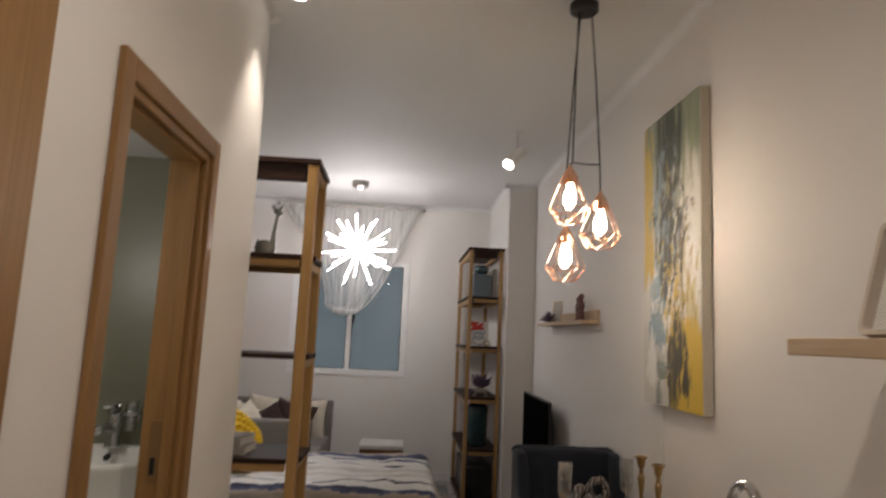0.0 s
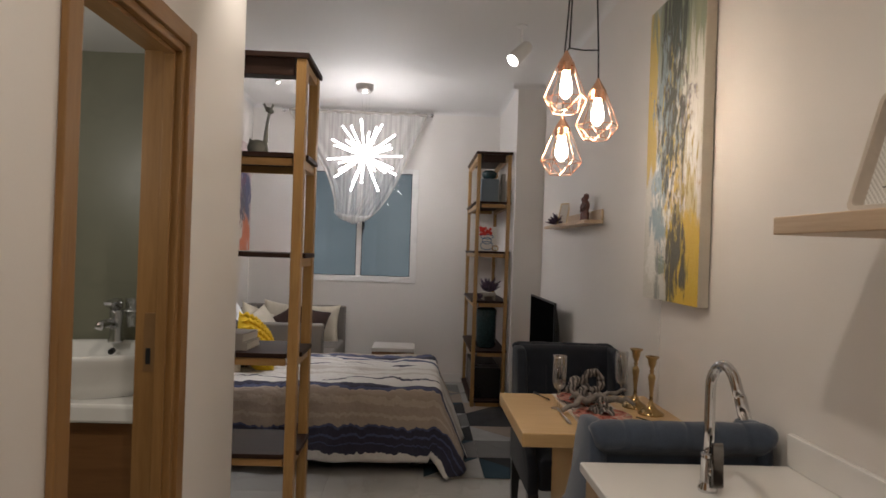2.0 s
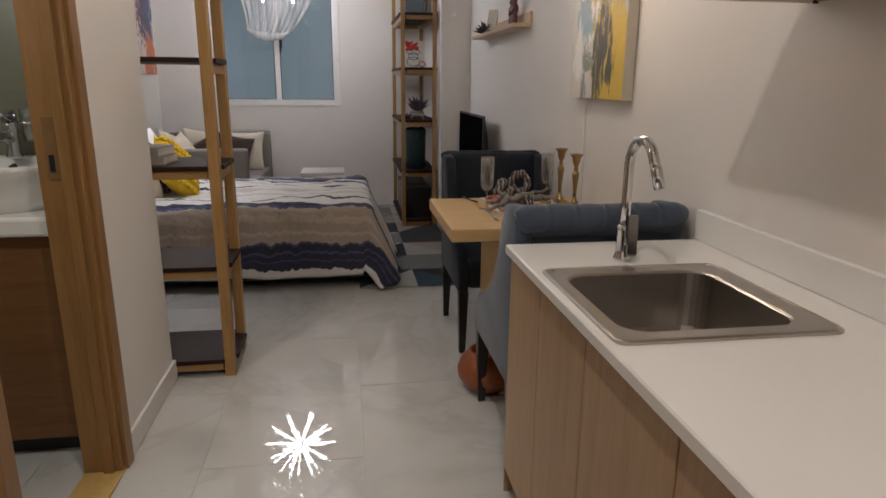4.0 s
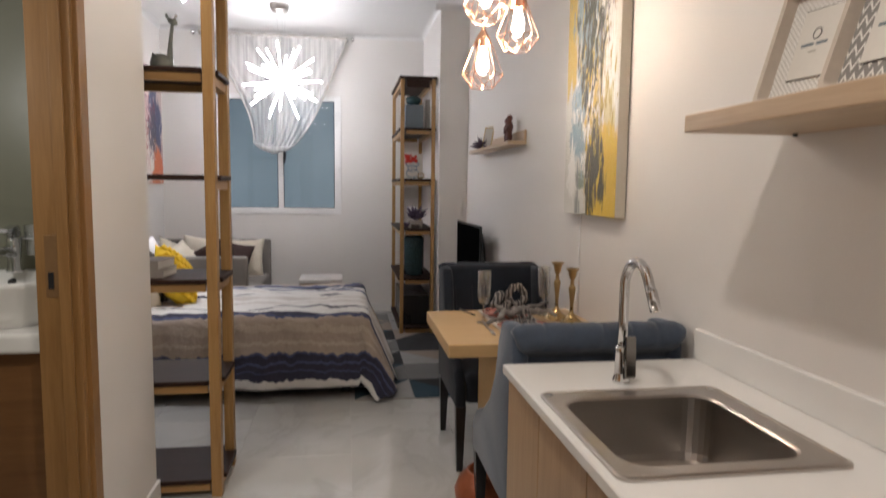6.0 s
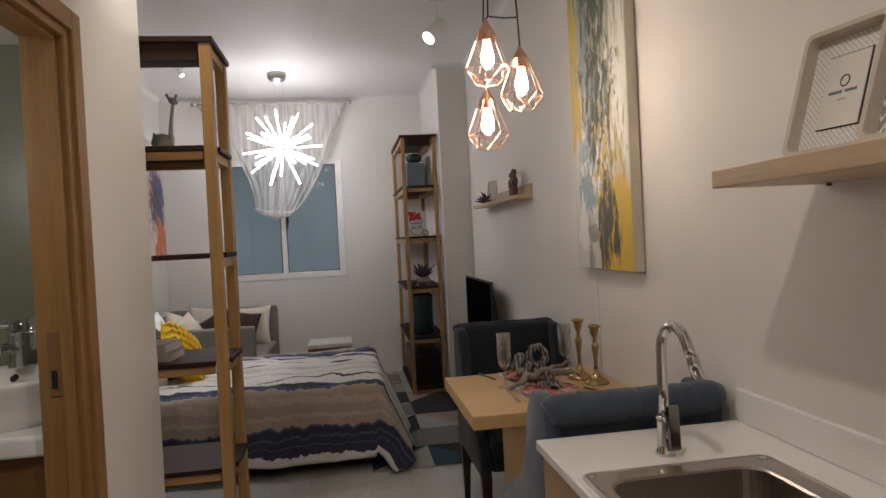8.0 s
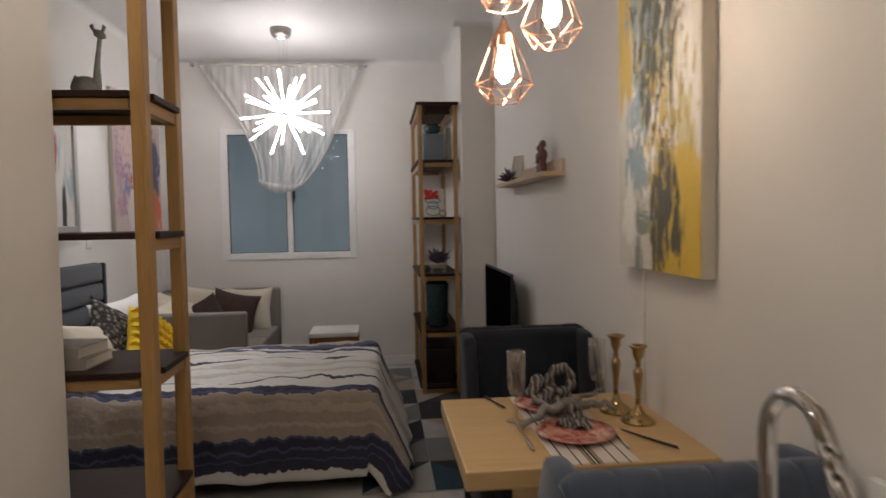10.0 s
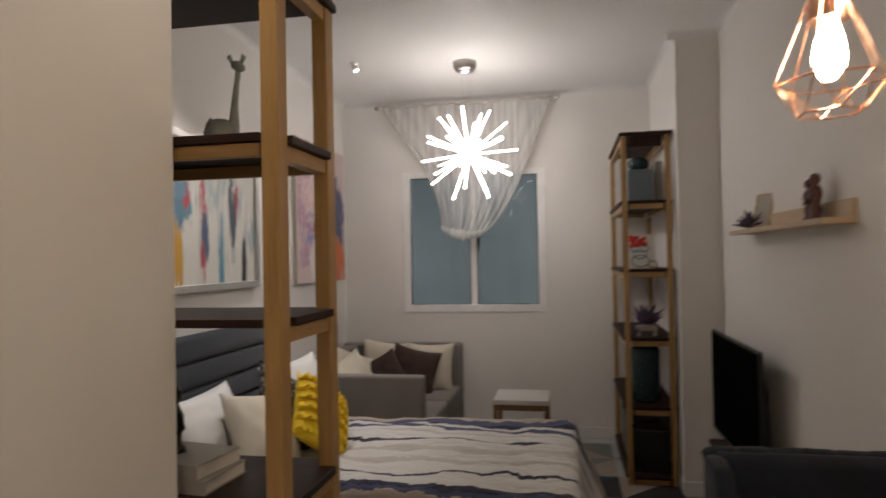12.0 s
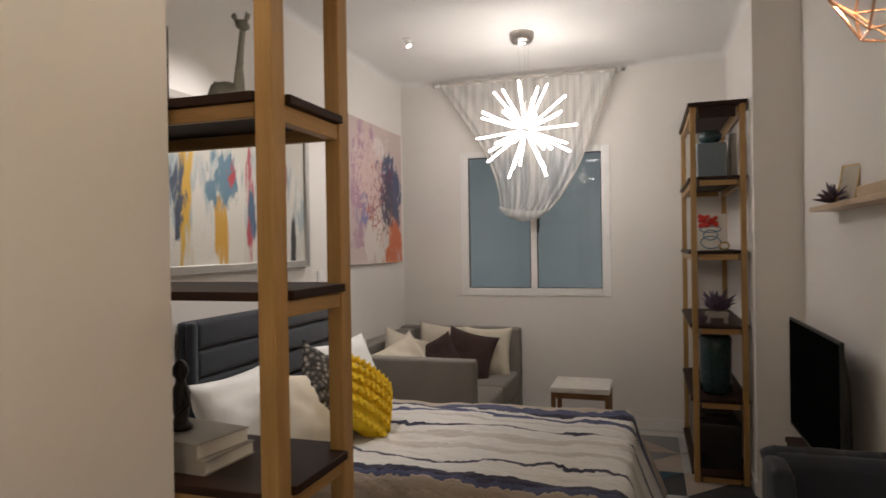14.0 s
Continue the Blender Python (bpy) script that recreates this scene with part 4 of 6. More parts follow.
def canvas(name, base, plane_x, inward, y0, y1, z0, z1, depth, art, label, frame_mat=None, fw=0.0):
    """A stretched picture on a wall at plane_x; inward is +1 or -1 into the room."""
    t = thing(name, (plane_x, (y0 + y1) / 2, z0), label, "painting")
    a, c = sorted((plane_x + inward * 0.003, plane_x + inward * depth))
    if frame_mat:
        for p in ((y0, y0 + fw, z0, z1), (y1 - fw, y1, z0, z1), (y0 + fw, y1 - fw, z0, z0 + fw), (y0 + fw, y1 - fw, z1 - fw, z1)):
            part("frame_bar", box(a, c, *p, 0.004), frame_mat, t)
        y0, y1, z0, z1 = y0 + fw, y1 - fw, z0 + fw, z1 - fw
        a, c = sorted((plane_x + inward * 0.004, plane_x + inward * depth * 0.6))
        s = part("sheet", box(a, c, y0, y1, z0, z1), art, t)
    else:
        part("stretcher", box(a, c, y0, y1, z0, z1, 0.003), CREAMEDGE, t, "bare cream canvas edge")
        f = sorted((plane_x + inward * (depth + 0.0005), plane_x + inward * (depth + 0.002)))
        s = part("painted_face", box(*f, y0 + 0.002, y1 - 0.002, z0 + 0.002, z1 - 0.002), art, t)
    return t


CREAMEDGE = plain("raw_canvas", (0.62, 0.57, 0.48), 0.85, vary=0.05)
# local: u from -0.31 (kitchen side) to 0.31, v from 0 to 1.41
ART1 = layered_art("abstract_yellow_art", (0.68, 0.66, 0.60), [
    ((0.62, 0.44, 0.10), (0.28, 1.02), (0.07, 0.34), (7, 2.5), 1),
    ((0.30, 0.34, 0.24), (-0.08, 1.36), (0.30, 0.22), (16, 1.6), 2),
    ((0.36, 0.42, 0.40), (0.17, 1.32), (0.10, 0.24), (12, 2), 12),
    ((0.16, 0.15, 0.06), (0.02, 1.26), (0.12, 0.20), (30, 2), 15),
    ((0.66, 0.58, 0.54), (0.02, 0.95), (0.07, 0.22), (24, 3), 3),
    ((0.66, 0.44, 0.03), (-0.17, 0.14), (0.155, 0.20), (7, 2.5), 4),
    ((0.66, 0.44, 0.02), (-0.02, 0.42), (0.05, 0.12), (14, 6), 5),
    ((0.62, 0.40, 0.02), (0.06, 0.86), (0.03, 0.09), (20, 5), 16),
    ((0.26, 0.34, 0.40), (0.18, 0.36), (0.07, 0.09), (12, 9), 6),
    ((0.36, 0.46, 0.54), (0.03, 0.66), (0.07, 0.09), (14, 9), 7),
    ((0.10, 0.10, 0.10), (0.07, 0.62), (0.045, 0.24), (34, 7), 8),
    ((0.20, 0.18, 0.19), (-0.15, 0.82), (0.085, 0.10), (18, 14), 9),
    ((0.17, 0.14, 0.13), (-0.15, 0.24), (0.07, 0.05), (16, 16), 10),
    ((0.24, 0.28, 0.22), (0.13, 0.17), (0.10, 0.035), (8, 16), 14),
    ((0.25, 0.26, 0.24), (0.13, 0.08), (0.03, 0.16), (20, 4), 17),
    ((0.10, 0.09, 0.03), (-0.02, 0.10), (0.035, 0.18), (34, 4), 11),
    ((0.14, 0.10, 0.04), (-0.14, 0.14), (0.05, 0.08), (46, 3), 18),
    ((0.18, 0.14, 0.07), (0.20, 0.97), (0.045, 0.015), (12, 20), 19),
    ((0.78, 0.77, 0.73), (0.0, 0.62), (0.06, 0.30), (60, 9), 13),
    ((0.40, 0.42, 0.36), (0.05, 1.15), (0.16, 0.24), (60, 2), 51),
    ((0.06, 0.07, 0.06), (0.05, 0.80), (0.035, 0.40), (70, 10), 52),
    ((0.50, 0.40, 0.10), (0.02, 1.05), (0.05, 0.22), (60, 5), 53),
    ((0.30, 0.38, 0.42), (0.10, 0.48), (0.07, 0.22), (50, 12), 54),
    ((0.10, 0.08, 0.05), (-0.10, 0.30), (0.10, 0.12), (40, 30), 55),
    ((0.74, 0.73, 0.70), (-0.20, 0.60), (0.08, 0.24), (30, 4), 56),
    ((0.10, 0.10, 0.09), (-0.02, 1.28), (0.10, 0.10), (70, 3), 57),
    ((0.70, 0.52, 0.06), (-0.06, 0.22), (0.07, 0.16), (40, 8), 58),
    ((0.80, 0.79, 0.76), (0.16, 0.58), (0.05, 0.12), (40, 8), 59),
    ((0.30, 0.41, 0.49), (0.07, 0.63), (0.042, 0.12), (14, 6), 61),
    ((0.10, 0.11, 0.09), (-0.05, 0.77), (0.05, 0.06), (16, 14), 62),
    ((0.14, 0.13, 0.08), (0.03, 0.53), (0.035, 0.04), (18, 14), 63),
    ((0.64, 0.44, 0.04), (0.025, 0.44), (0.03, 0.08), (16, 6), 64),
    ((0.64, 0.46, 0.10), (0.26, 0.78), (0.05, 0.16), (10, 3), 65),
    ((0.28, 0.37, 0.43), (0.14, 0.35), (0.06, 0.06), (12, 9), 66),
    ((0.62, 0.42, 0.02), (0.0, 0.31), (0.045, 0.05), (12, 7), 67),
    ((0.60, 0.54, 0.30), (-0.2, 0.44), (0.05, 0.14), (10, 4), 68),
    ((0.12, 0.11, 0.08), (-0.12, 0.225), (0.05, 0.02), (10, 24), 70),
    ((0.08, 0.08, 0.03), (-0.06, 0.10), (0.07, 0.10), (60, 3), 71),
    ((0.33, 0.35, 0.22, 0.02), (-0.06, 1.28), (0.24, 0.30), (45, 4), 72),
    ((0.66, 0.48, 0.08, 0.05), (0.25, 1.08), (0.06, 0.26), (14, 2.5), 74),
    ((0.40, 0.30, 0.07, -0.18), (-0.12, 0.45), (0.22, 0.50), (40, 9), 77),
    ((0.04, 0.05, 0.05, -0.02), (0.02, 0.72), (0.05, 0.22), (30, 12), 78),
    ((0.80, 0.79, 0.75, -0.08), (0.05, 0.60), (0.10, 0.35), (36, 16), 79),
    ((0.30, 0.41, 0.49), (0.07, 0.64), (0.055, 0.14), (10, 5), 61),
    ((0.28, 0.37, 0.43), (0.14, 0.35), (0.07, 0.07), (9, 8), 66),
    ((0.04, 0.05, 0.05, -0.04), (0.02, 0.74), (0.06, 0.16), (22, 9), 78),
    ((0.80, 0.79, 0.75, -0.06), (0.0, 0.52), (0.05, 0.14), (22, 12), 79),
    ((0.27, 0.30, 0.20, 0.10), (-0.05, 1.32), (0.26, 0.18), (14, 1.5), 81),
    ((0.06, 0.07, 0.05), (0.02, 1.20), (0.12, 0.26), (26, 2.0), 82),
    ((0.74, 0.72, 0.66, -0.06), (-0.05, 0.96), (0.07, 0.16), (16, 4), 83),
    ((0.62, 0.45, 0.10, 0.15), (0.27, 1.0), (0.06, 0.30), (8, 2), 84),
    ((0.66, 0.46, 0.04, 0.2), (-0.2, 0.12), (0.13, 0.2), (5, 3), 85),
    ((0.08, 0.07, 0.04), (-0.08, 0.2), (0.1, 0.16), (22, 7), 86),
    ((0.05, 0.05, 0.05), (0.03, 0.72), (0.05, 0.18), (16, 8), 87),
    ((0.30, 0.40, 0.47, 0.06), (0.16, 0.52), (0.07, 0.10), (12, 8), 88),
    ((0.78, 0.77, 0.73), (0.2, 0.2), (0.08, 0.14), (12, 5), 89),
    ((0.58, 0.41, 0.07, -0.04), (0.03, 0.80), (0.14, 0.34), (22, 8), 90),
    ((0.26, 0.33, 0.36, -0.06), (0.06, 0.90), (0.16, 0.34), (26, 7), 91),
    ((0.07, 0.07, 0.05, -0.08), (0.0, 0.84), (0.17, 0.42), (28, 12), 92)], 0.8)
canvas("abstract_painting", 0, RX, -1, 2.635, 3.262, 1.332, 2.745, 0.048, ART1, "tall abstract canvas in yellow, white, blue and black")
ART2 = layered_art("abstract_pink_art", (0.62, 0.50, 0.48), [
    ((0.42, 0.25, 0.34), (-0.28, 0.55), (0.22, 0.55), (4, 3), 21),
    ((0.70, 0.62, 0.60), (0.02, 0.85), (0.30, 0.25), (4, 4), 22),
    ((0.40, 0.07, 0.05, 0.28), (0.0, 0.55), (0.22, 0.22), (9, 7), 23),
    ((0.06, 0.075, 0.16, 0.28), (0.26, 0.58), (0.18, 0.26), (9, 6), 24),
    ((0.26, 0.17, 0.04), (0.18, 0.38), (0.13, 0.16), (9, 7), 25),
    ((0.60, 0.16, 0.06, 0.25), (0.30, 0.14), (0.18, 0.20), (9, 5), 26),
    ((0.68, 0.62, 0.58), (-0.02, 0.18), (0.24, 0.20), (8, 4), 27),
    ((0.14, 0.04, 0.09, 0.1), (0.05, 0.66), (0.22, 0.22), (18, 12), 28),
    ((0.22, 0.22, 0.42), (-0.30, 0.45), (0.10, 0.12), (12, 8), 29),
    ((0.30, 0.05, 0.04), (0.02, 0.48), (0.16, 0.20), (30, 22), 61),
    ((0.70, 0.64, 0.60, -0.08), (0.06, 0.36), (0.22, 0.26), (40, 26), 62),
    ((0.05, 0.05, 0.09), (0.20, 0.52), (0.12, 0.20), (36, 20), 63),
    ((0.66, 0.50, 0.48), (-0.20, 0.75), (0.26, 0.26), (30, 20), 64)])
canvas("abstract_painting", 0, LX, 1, 6.28, 7.38, 1.455, 2.63, 0.035, ART2, "square abstract canvas in pink, red, blue and white")
ART3 = layered_art("abstract_strokes_art", (0.62, 0.60, 0.55), [
    ((0.36, 0.42, 0.44), (0.0, 0.42), (0.70, 0.22), (7, 2), 31),
    ((0.64, 0.62, 0.57), (0.1, 0.20), (0.60, 0.30), (10, 2), 32),
    ((0.60, 0.36, 0.03), (-0.52, 0.36), (0.055, 0.34), (20, 3), 33),
    ((0.55, 0.30, 0.03), (-0.24, 0.20), (0.05, 0.20), (16, 3), 34),
    ((0.08, 0.18, 0.26), (-0.20, 0.52), (0.13, 0.16), (14, 6), 35),
    ((0.42, 0.02, 0.03), (-0.13, 0.55), (0.04, 0.08), (12, 7), 36),
    ((0.40, 0.06, 0.08), (0.03, 0.42), (0.035, 0.30), (22, 4), 37),
    ((0.05, 0.10, 0.18), (0.05, 0.34), (0.03, 0.14), (22, 6), 38),
    ((0.45, 0.02, 0.03), (0.40, 0.55), (0.03, 0.12), (26, 4), 39),
    ((0.05, 0.06, 0.09), (0.36, 0.50), (0.05, 0.22), (26, 4), 40),
    ((0.02, 0.02, 0.02), (0.50, 0.14), (0.03, 0.22), (16, 2), 41),
    ((0.04, 0.06, 0.10), (-0.58, 0.42), (0.05, 0.18), (18, 5), 42),
    ((0.10, 0.25, 0.36), (0.22, 0.20), (0.03, 0.18), (22, 4), 43)])
canvas("framed_picture", 0, LX, 1, 4.28, 5.66, 1.47, 2.375, 0.04, ART3, "silver-framed abstract picture above the headboard", SILVER, 0.045)
sw = thing("wall_switch", (LX, 5.86, 1.345), "white square wall switch beside the bed", "switch")
part("plate", box(LX + 0.001, LX + 0.010, 5.815, 5.905, 1.345, 1.435, 0.003), WHITE, sw)
part("rocker", box(LX + 0.0105, LX + 0.014, 5.83, 5.89, 1.36, 1.42, 0.002), WHITE, sw)

# ---------------------------------------------------------------- open shelves


def open_shelf(name, x0, x1, y0, y1, top, step, label, along, foot=0.0, P=0.052, Q=0.052):
    """Pine posts carrying six dark boards, long side along x (0) or y (1)."""
    t = thing(name, ((x0 + x1) / 2, (y0 + y1) / 2, 0), label, "shelf", "open shelves")
    dark = WALNUT if along == 0 else WALNUT_Y
    for px in (x0 + 0.012, x1 - 0.012 - P):
        for py in (y0, y1 - Q):
            part("post", box(px, px + P, py, py + Q, foot, top - 0.027, 0.004), PINE, t)
    for k in range(6):
        z = top - k * step
        if k == 0:
            part("board", box(x0, x1, y0 - 0.006, y1 + 0.006, z - 0.026, z, 0.003), dark, t, "dark walnut board")
            part("apron", box(x0 + 0.07, x1 - 0.07, y0 + 0.008, y0 + 0.026, z - 0.105, z - 0.027, 0.002), dark, t)
        else:
            i, o, lo, hi = P + 0.014, 0.004, y0 + Q + 0.002, y1 - Q - 0.002
            b = prism([(x0, lo), (x0 + i, lo), (x0 + i, y0 - o), (x1 - i, y0 - o), (x1 - i, lo), (x1, lo), (x1, hi), (x1 - i, hi), (x1 - i, y1 + o), (x0 + i, y1 + o), (x0 + i, hi), (x0, hi)], 2, z - 0.022, z, bevel=0.002)
            part("board", b, dark, t, "dark walnut board")
        zr = z - 0.0235 if k else z - 0.0275
        for px in (x0 + 0.018, x1 - 0.018 - 0.036):
            part("side_rail", box(px, px + 0.036, y0 + Q + 0.001, y1 - Q - 0.001, zr - 0.042, zr, 0.003), PINE_Y, t)
        if k and (along or k != 2):
            for py in (y0 + 0.008, y1 - 0.03):
                part("rail", box(x0 + 0.066, x1 - 0.066, py, py + 0.022, zr - 0.036, zr, 0.003), PINE_X, t)
    return t


AX0, AX1, AY0, AY1, AT, AS = -1.74, -0.619, 3.088, 3.484, 2.43, 0.468
open_shelf("open_shelf", AX0, AX1, AY0, AY1, AT, AS, "tall open shelf of pine posts and dark boards dividing the room", 0, 0.0, 0.047, 0.058)
BX0, BX1, BY0, BY1, BT, BS = 0.455, 0.815, 6.30, 7.42, 2.51, 0.487
open_shelf("open_shelf", BX0, BX1, BY0, BY1, BT, BS, "tall open shelf of pine posts and dark boards by the column", 1, 0.0122, 0.036, 0.036)


def za(k):
    return AT - k * AS + 0.0008


def zb(k):
    return BT - k * BS + 0.0008


# things on the dividing shelf
g = lathe(-0.905, 3.29, [(0.02, za(1)), (0.060, za(1) + 0.012), (0.072, za(1) + 0.046), (0.060, za(1) + 0.079), (0.03, za(1) + 0.091)], 24)
tube([(-0.86, 3.29, za(1) + 0.035), (-0.845, 3.285, za(1) + 0.070), (-0.842, 3.285, za(1) + 0.133), (-0.832, 3.285, za(1) + 0.195), (-0.822, 3.285, za(1) + 0.246)], [0.036, 0.022, 0.014, 0.011, 0.011], 14, bm=g)
tube([(-0.845, 3.285, za(1) + 0.260), (-0.815, 3.28, za(1) + 0.251), (-0.792, 3.275, za(1) + 0.243)], [0.014, 0.018, 0.009], 12, bm=g)
for dx in (-0.018, 0.014):
    tube([(-0.826 + dx, 3.285, za(1) + 0.257), (-0.826 + dx * 2.1, 3.285, za(1) + 0.287)], [0.006, 0.010], 8, bm=g)
tube([(-0.95, 3.29, za(1) + 0.055), (-0.955, 3.29, za(1) + 0.078), (-0.945, 3.29, za(1) + 0.092)], [0.016, 0.013, 0.017], 10, bm=g)
turned(g, Matrix.Translation((-0.885, 3.29, za(1))) @ Matrix.Diagonal((0.68, 0.8, 0.92, 1)) @ Matrix.Translation((0.885, -3.29, -za(1))))
solid("giraffe_figurine", g, GIRAFFE, "grey glazed ceramic giraffe figurine on the shelf", "figurine", (-0.89, 3.29, za(1)), smooth=True)
solid("black_photo_frame", turned(box(-0.012, 0.012, -0.09, 0.09, 0, 0.26, 0.004), pose(-1.150, 3.34, za(1), 0, 0, 41)), BLACK, "black upright photo frame on the shelf", "picture frame", (-1.150, 3.34, za(1)))


def book(x, y, z, w, d, h, turn, group="stacked books"):
    t = thing("book", (x, y, z), "thick grey-covered book lying flat on the shelf", "book", group)
    m = pose(x, y, z, 0, 0, turn)
    part("page_block", turned(box(-w / 2 + 0.004, w / 2 - 0.004, -d / 2 + 0.004, d / 2 - 0.001, 0.0035, h - 0.0035), m), PAPER, t)
    c = box(-w / 2, w / 2, -d / 2, d / 2, 0, 0.003)
    box(-w / 2, w / 2, -d / 2, d / 2, h - 0.003, h, bm=c)
    box(-w / 2, w / 2, -d / 2 - 0.003, -d / 2, 0, h, bm=c)
    part("cover", turned(c, m), COVER, t)
    return t


book(-0.995, 3.25, za(3), 0.25, 0.19, 0.036, -4)
book(-1.0, 3.25, za(3) + 0.0365, 0.235, 0.18, 0.041, -9)
SZ = za(3) + 0.0785
stt = lathe(-1.035, 3.25, [(0.030, SZ), (0.031, SZ + 0.012), (0.022, SZ + 0.02), (0.018, SZ + 0.035), (0.024, SZ + 0.065), (0.027, SZ + 0.10), (0.015, SZ + 0.124), (0.012, SZ + 0.135), (0.021, SZ + 0.15), (0.022, SZ + 0.168), (0.012, SZ + 0.184), (0.004, SZ + 0.19)], 18)
tube([(-1.015, 3.245, SZ + 0.11), (-1.0, 3.235, SZ + 0.07), (-1.02, 3.228, SZ + 0.05)], [0.009, 0.008, 0.006], 8, bm=stt)
solid("black_statuette", stt, BLACKWOOD, "small dark statuette standing on the books", "statuette", (-1.035, 3.25, SZ), smooth=True)

# things on the shelf by the column
solid("storage_box", box(0.52, 0.70, 6.42, 6.66, zb(1), zb(1) + 0.235, 0.008), BLUEBOX, "slate blue storage box on the shelf", "box", (0.61, 6.54, zb(1)))
solid("glass_bowl", lathe(0.61, 6.52, [(0.04, zb(1) + 0.236), (0.07, zb(1) + 0.26), (0.08, zb(1) + 0.30), (0.05, zb(1) + 0.325), (0.045, zb(1) + 0.325), (0.07, zb(1) + 0.30)], 20), TEAL, "dark glazed bowl on top of the blue box", "bowl", (0.61, 6.52, zb(1) + 0.236), smooth=True)
for i in range(4):
    solid("upright_book", box(0.735 - 0.004 * i, 0.775, 6.50 + i * 0.10, 6.57 + i * 0.10, zb(1), zb(1) + 0.30 - 0.01 * (i % 2), 0.003), PAPER if i % 2 else COVER, "pale upright book standing on the shelf", "book", (0.755, 6.535 + i * 0.1, zb(1)), "upright books")
fp = thing("floral_card", (0.60, 6.46, zb(2)), "white card with red flowers and a blue drawing", "picture")
m = pose(0.60, 6.46, zb(2), -8, 0, 0)
part("panel", turned(box(-0.10, 0.10, 0, 0.012, 0, 0.25, 0.002), m), PAPER, fp)
BLUE_INK = plain("blue_ink", (0.10, 0.22, 0.36), 0.6)
for w, zc, h in ((0.062, 0.055, 0.042), (0.045, 0.105, 0.034), (0.066, 0.145, 0.022)):
    part("vase_drawing", turned(tube([(w * math.cos(a), -0.001, zc + h * math.sin(a)) for a in (2 * math.pi * k / 22 for k in range(22))], 0.0038, 6, closed=True), m), BLUE_INK, fp)
petals = bmesh.new()
rnd = random.Random(7)
for k in range(15):
    cx, cz = rnd.uniform(-0.07, 0.06), rnd.uniform(0.165, 0.245)
    t = bmesh.new()
    bmesh.ops.create_icosphere(t, subdivisions=1, radius=rnd.uniform(0.014, 0.028))
    bmesh.ops.transform(t, matrix=Matrix.Translation((cx, -0.004, cz)) @ Matrix.Diagonal((1, 0.3, 1, 1)), verts=t.verts)
    merge(petals, t)
part("red_flowers", turned(petals, m), RED, fp, "red painted flowers")


def rosette(name, x, y, z, size, leaves, seed, mat, label):
    """A spiky succulent: a fan of tapered leaves."""
    rnd = random.Random(seed)
    b = bmesh.new()
    for k in range(leaves):
        a, e = rnd.uniform(0, 6.28), rnd.uniform(0.15, 1.3)
        d = Vector((math.cos(a) * math.cos(e), math.sin(a) * math.cos(e), math.sin(e)))
        L = size * rnd.uniform(0.7, 1.1)
        p = Vector((x, y, z + 0.01))
        tube([p, p + d * L * 0.45 + Vector((0, 0, 0.004)), p + d * L], [size * 0.06, size * 0.10, size * 0.012], 6, bm=b)
    return solid(name, b, mat, label, "plant", (x, y, z), smooth=True)


dish = thing("stone_planter", (0.63, 6.44, zb(3)), "small arched grey stone planter on the shelf", "planter")
part("tray", box(0.56, 0.70, 6.40, 6.48, zb(3) + 0.035, zb(3) + 0.075, 0.008), COVER, dish)
for x in (0.575, 0.685):
    part("foot", box(x - 0.012, x + 0.012, 6.41, 6.47, zb(3), zb(3) + 0.0345, 0.004), COVER, dish)
rosette("succulent", 0.63, 6.44, zb(3) + 0.076, 0.15, 34, 3, PURPLE, "dusty purple spiky succulent in the stone planter")
rosette("succulent", 0.535, 6.40, zb(3), 0.06, 20, 5, PURPLE, "small purple succulent on the shelf")
solid("mosaic_vase", lathe(0.625, 6.52, [(0.075, zb(4)), (0.10, zb(4) + 0.02), (0.102, zb(4) + 0.30), (0.105, zb(4) + 0.38), (0.085, zb(4) + 0.40), (0.08, zb(4) + 0.40), (0.09, zb(4) + 0.36), (0.02, zb(4) + 0.02)], 28), TEAL, "tall dark teal mosaic glass vase", "vase", (0.625, 6.52, zb(4)), smooth=True)
solid("brass_ornament", tube([(0.675 + 0.03 * math.cos(a), 6.38, zb(2) + 0.03 + 0.024 * math.sin(a)) for a in (2 * math.pi * k / 14 for k in range(14))], 0.006, 6, closed=True), BRASS, "small twisted brass ornament", "ornament", (0.675, 6.38, zb(2)))
solid("dark_cabinet_box", box(0.50, 0.77, 6.40, 7.25, zb(5), zb(5) + 0.30, 0.006), BLACKWOOD, "black storage box on the lowest board", "box", (0.635, 6.8, zb(5)))

# wall shelf with its little ornaments
ws = thing("wall_shelf", (RX, 4.75, 1.70), "pale wooden L-shaped wall shelf", "shelf")
part("back_panel", box(RX - 0.018, RX - 0.001, 4.15, 5.40, 1.7605, 1.83, 0.002), PALE, ws)
part("ledge", box(RX - 0.125, RX - 0.001, 4.15, 5.46, 1.737, 1.760, 0.002), PALE, ws)
WZ = 1.7605
rosette("succulent", 1.03, 5.22, WZ, 0.11, 40, 9, PURPLE, "small dark purple succulent on the wall shelf")
sf = thing("small_photo_frame", (1.045, 5.15, WZ), "small thin brass photo frame leaning on the wall shelf", "picture frame")
m = pose(1.05, 5.13, WZ + 0.001, -12, 0, -62)
for x0, x1, z0, z1 in ((-0.055, -0.048, 0, 0.18), (0.048, 0.055, 0, 0.18), (-0.048, 0.048, 0, 0.007), (-0.048, 0.048, 0.173, 0.18)):
    part("frame_bar", turned(box(x0, x1, -0.005, 0.005, z0, z1, 0.001), m), BRASS, sf)
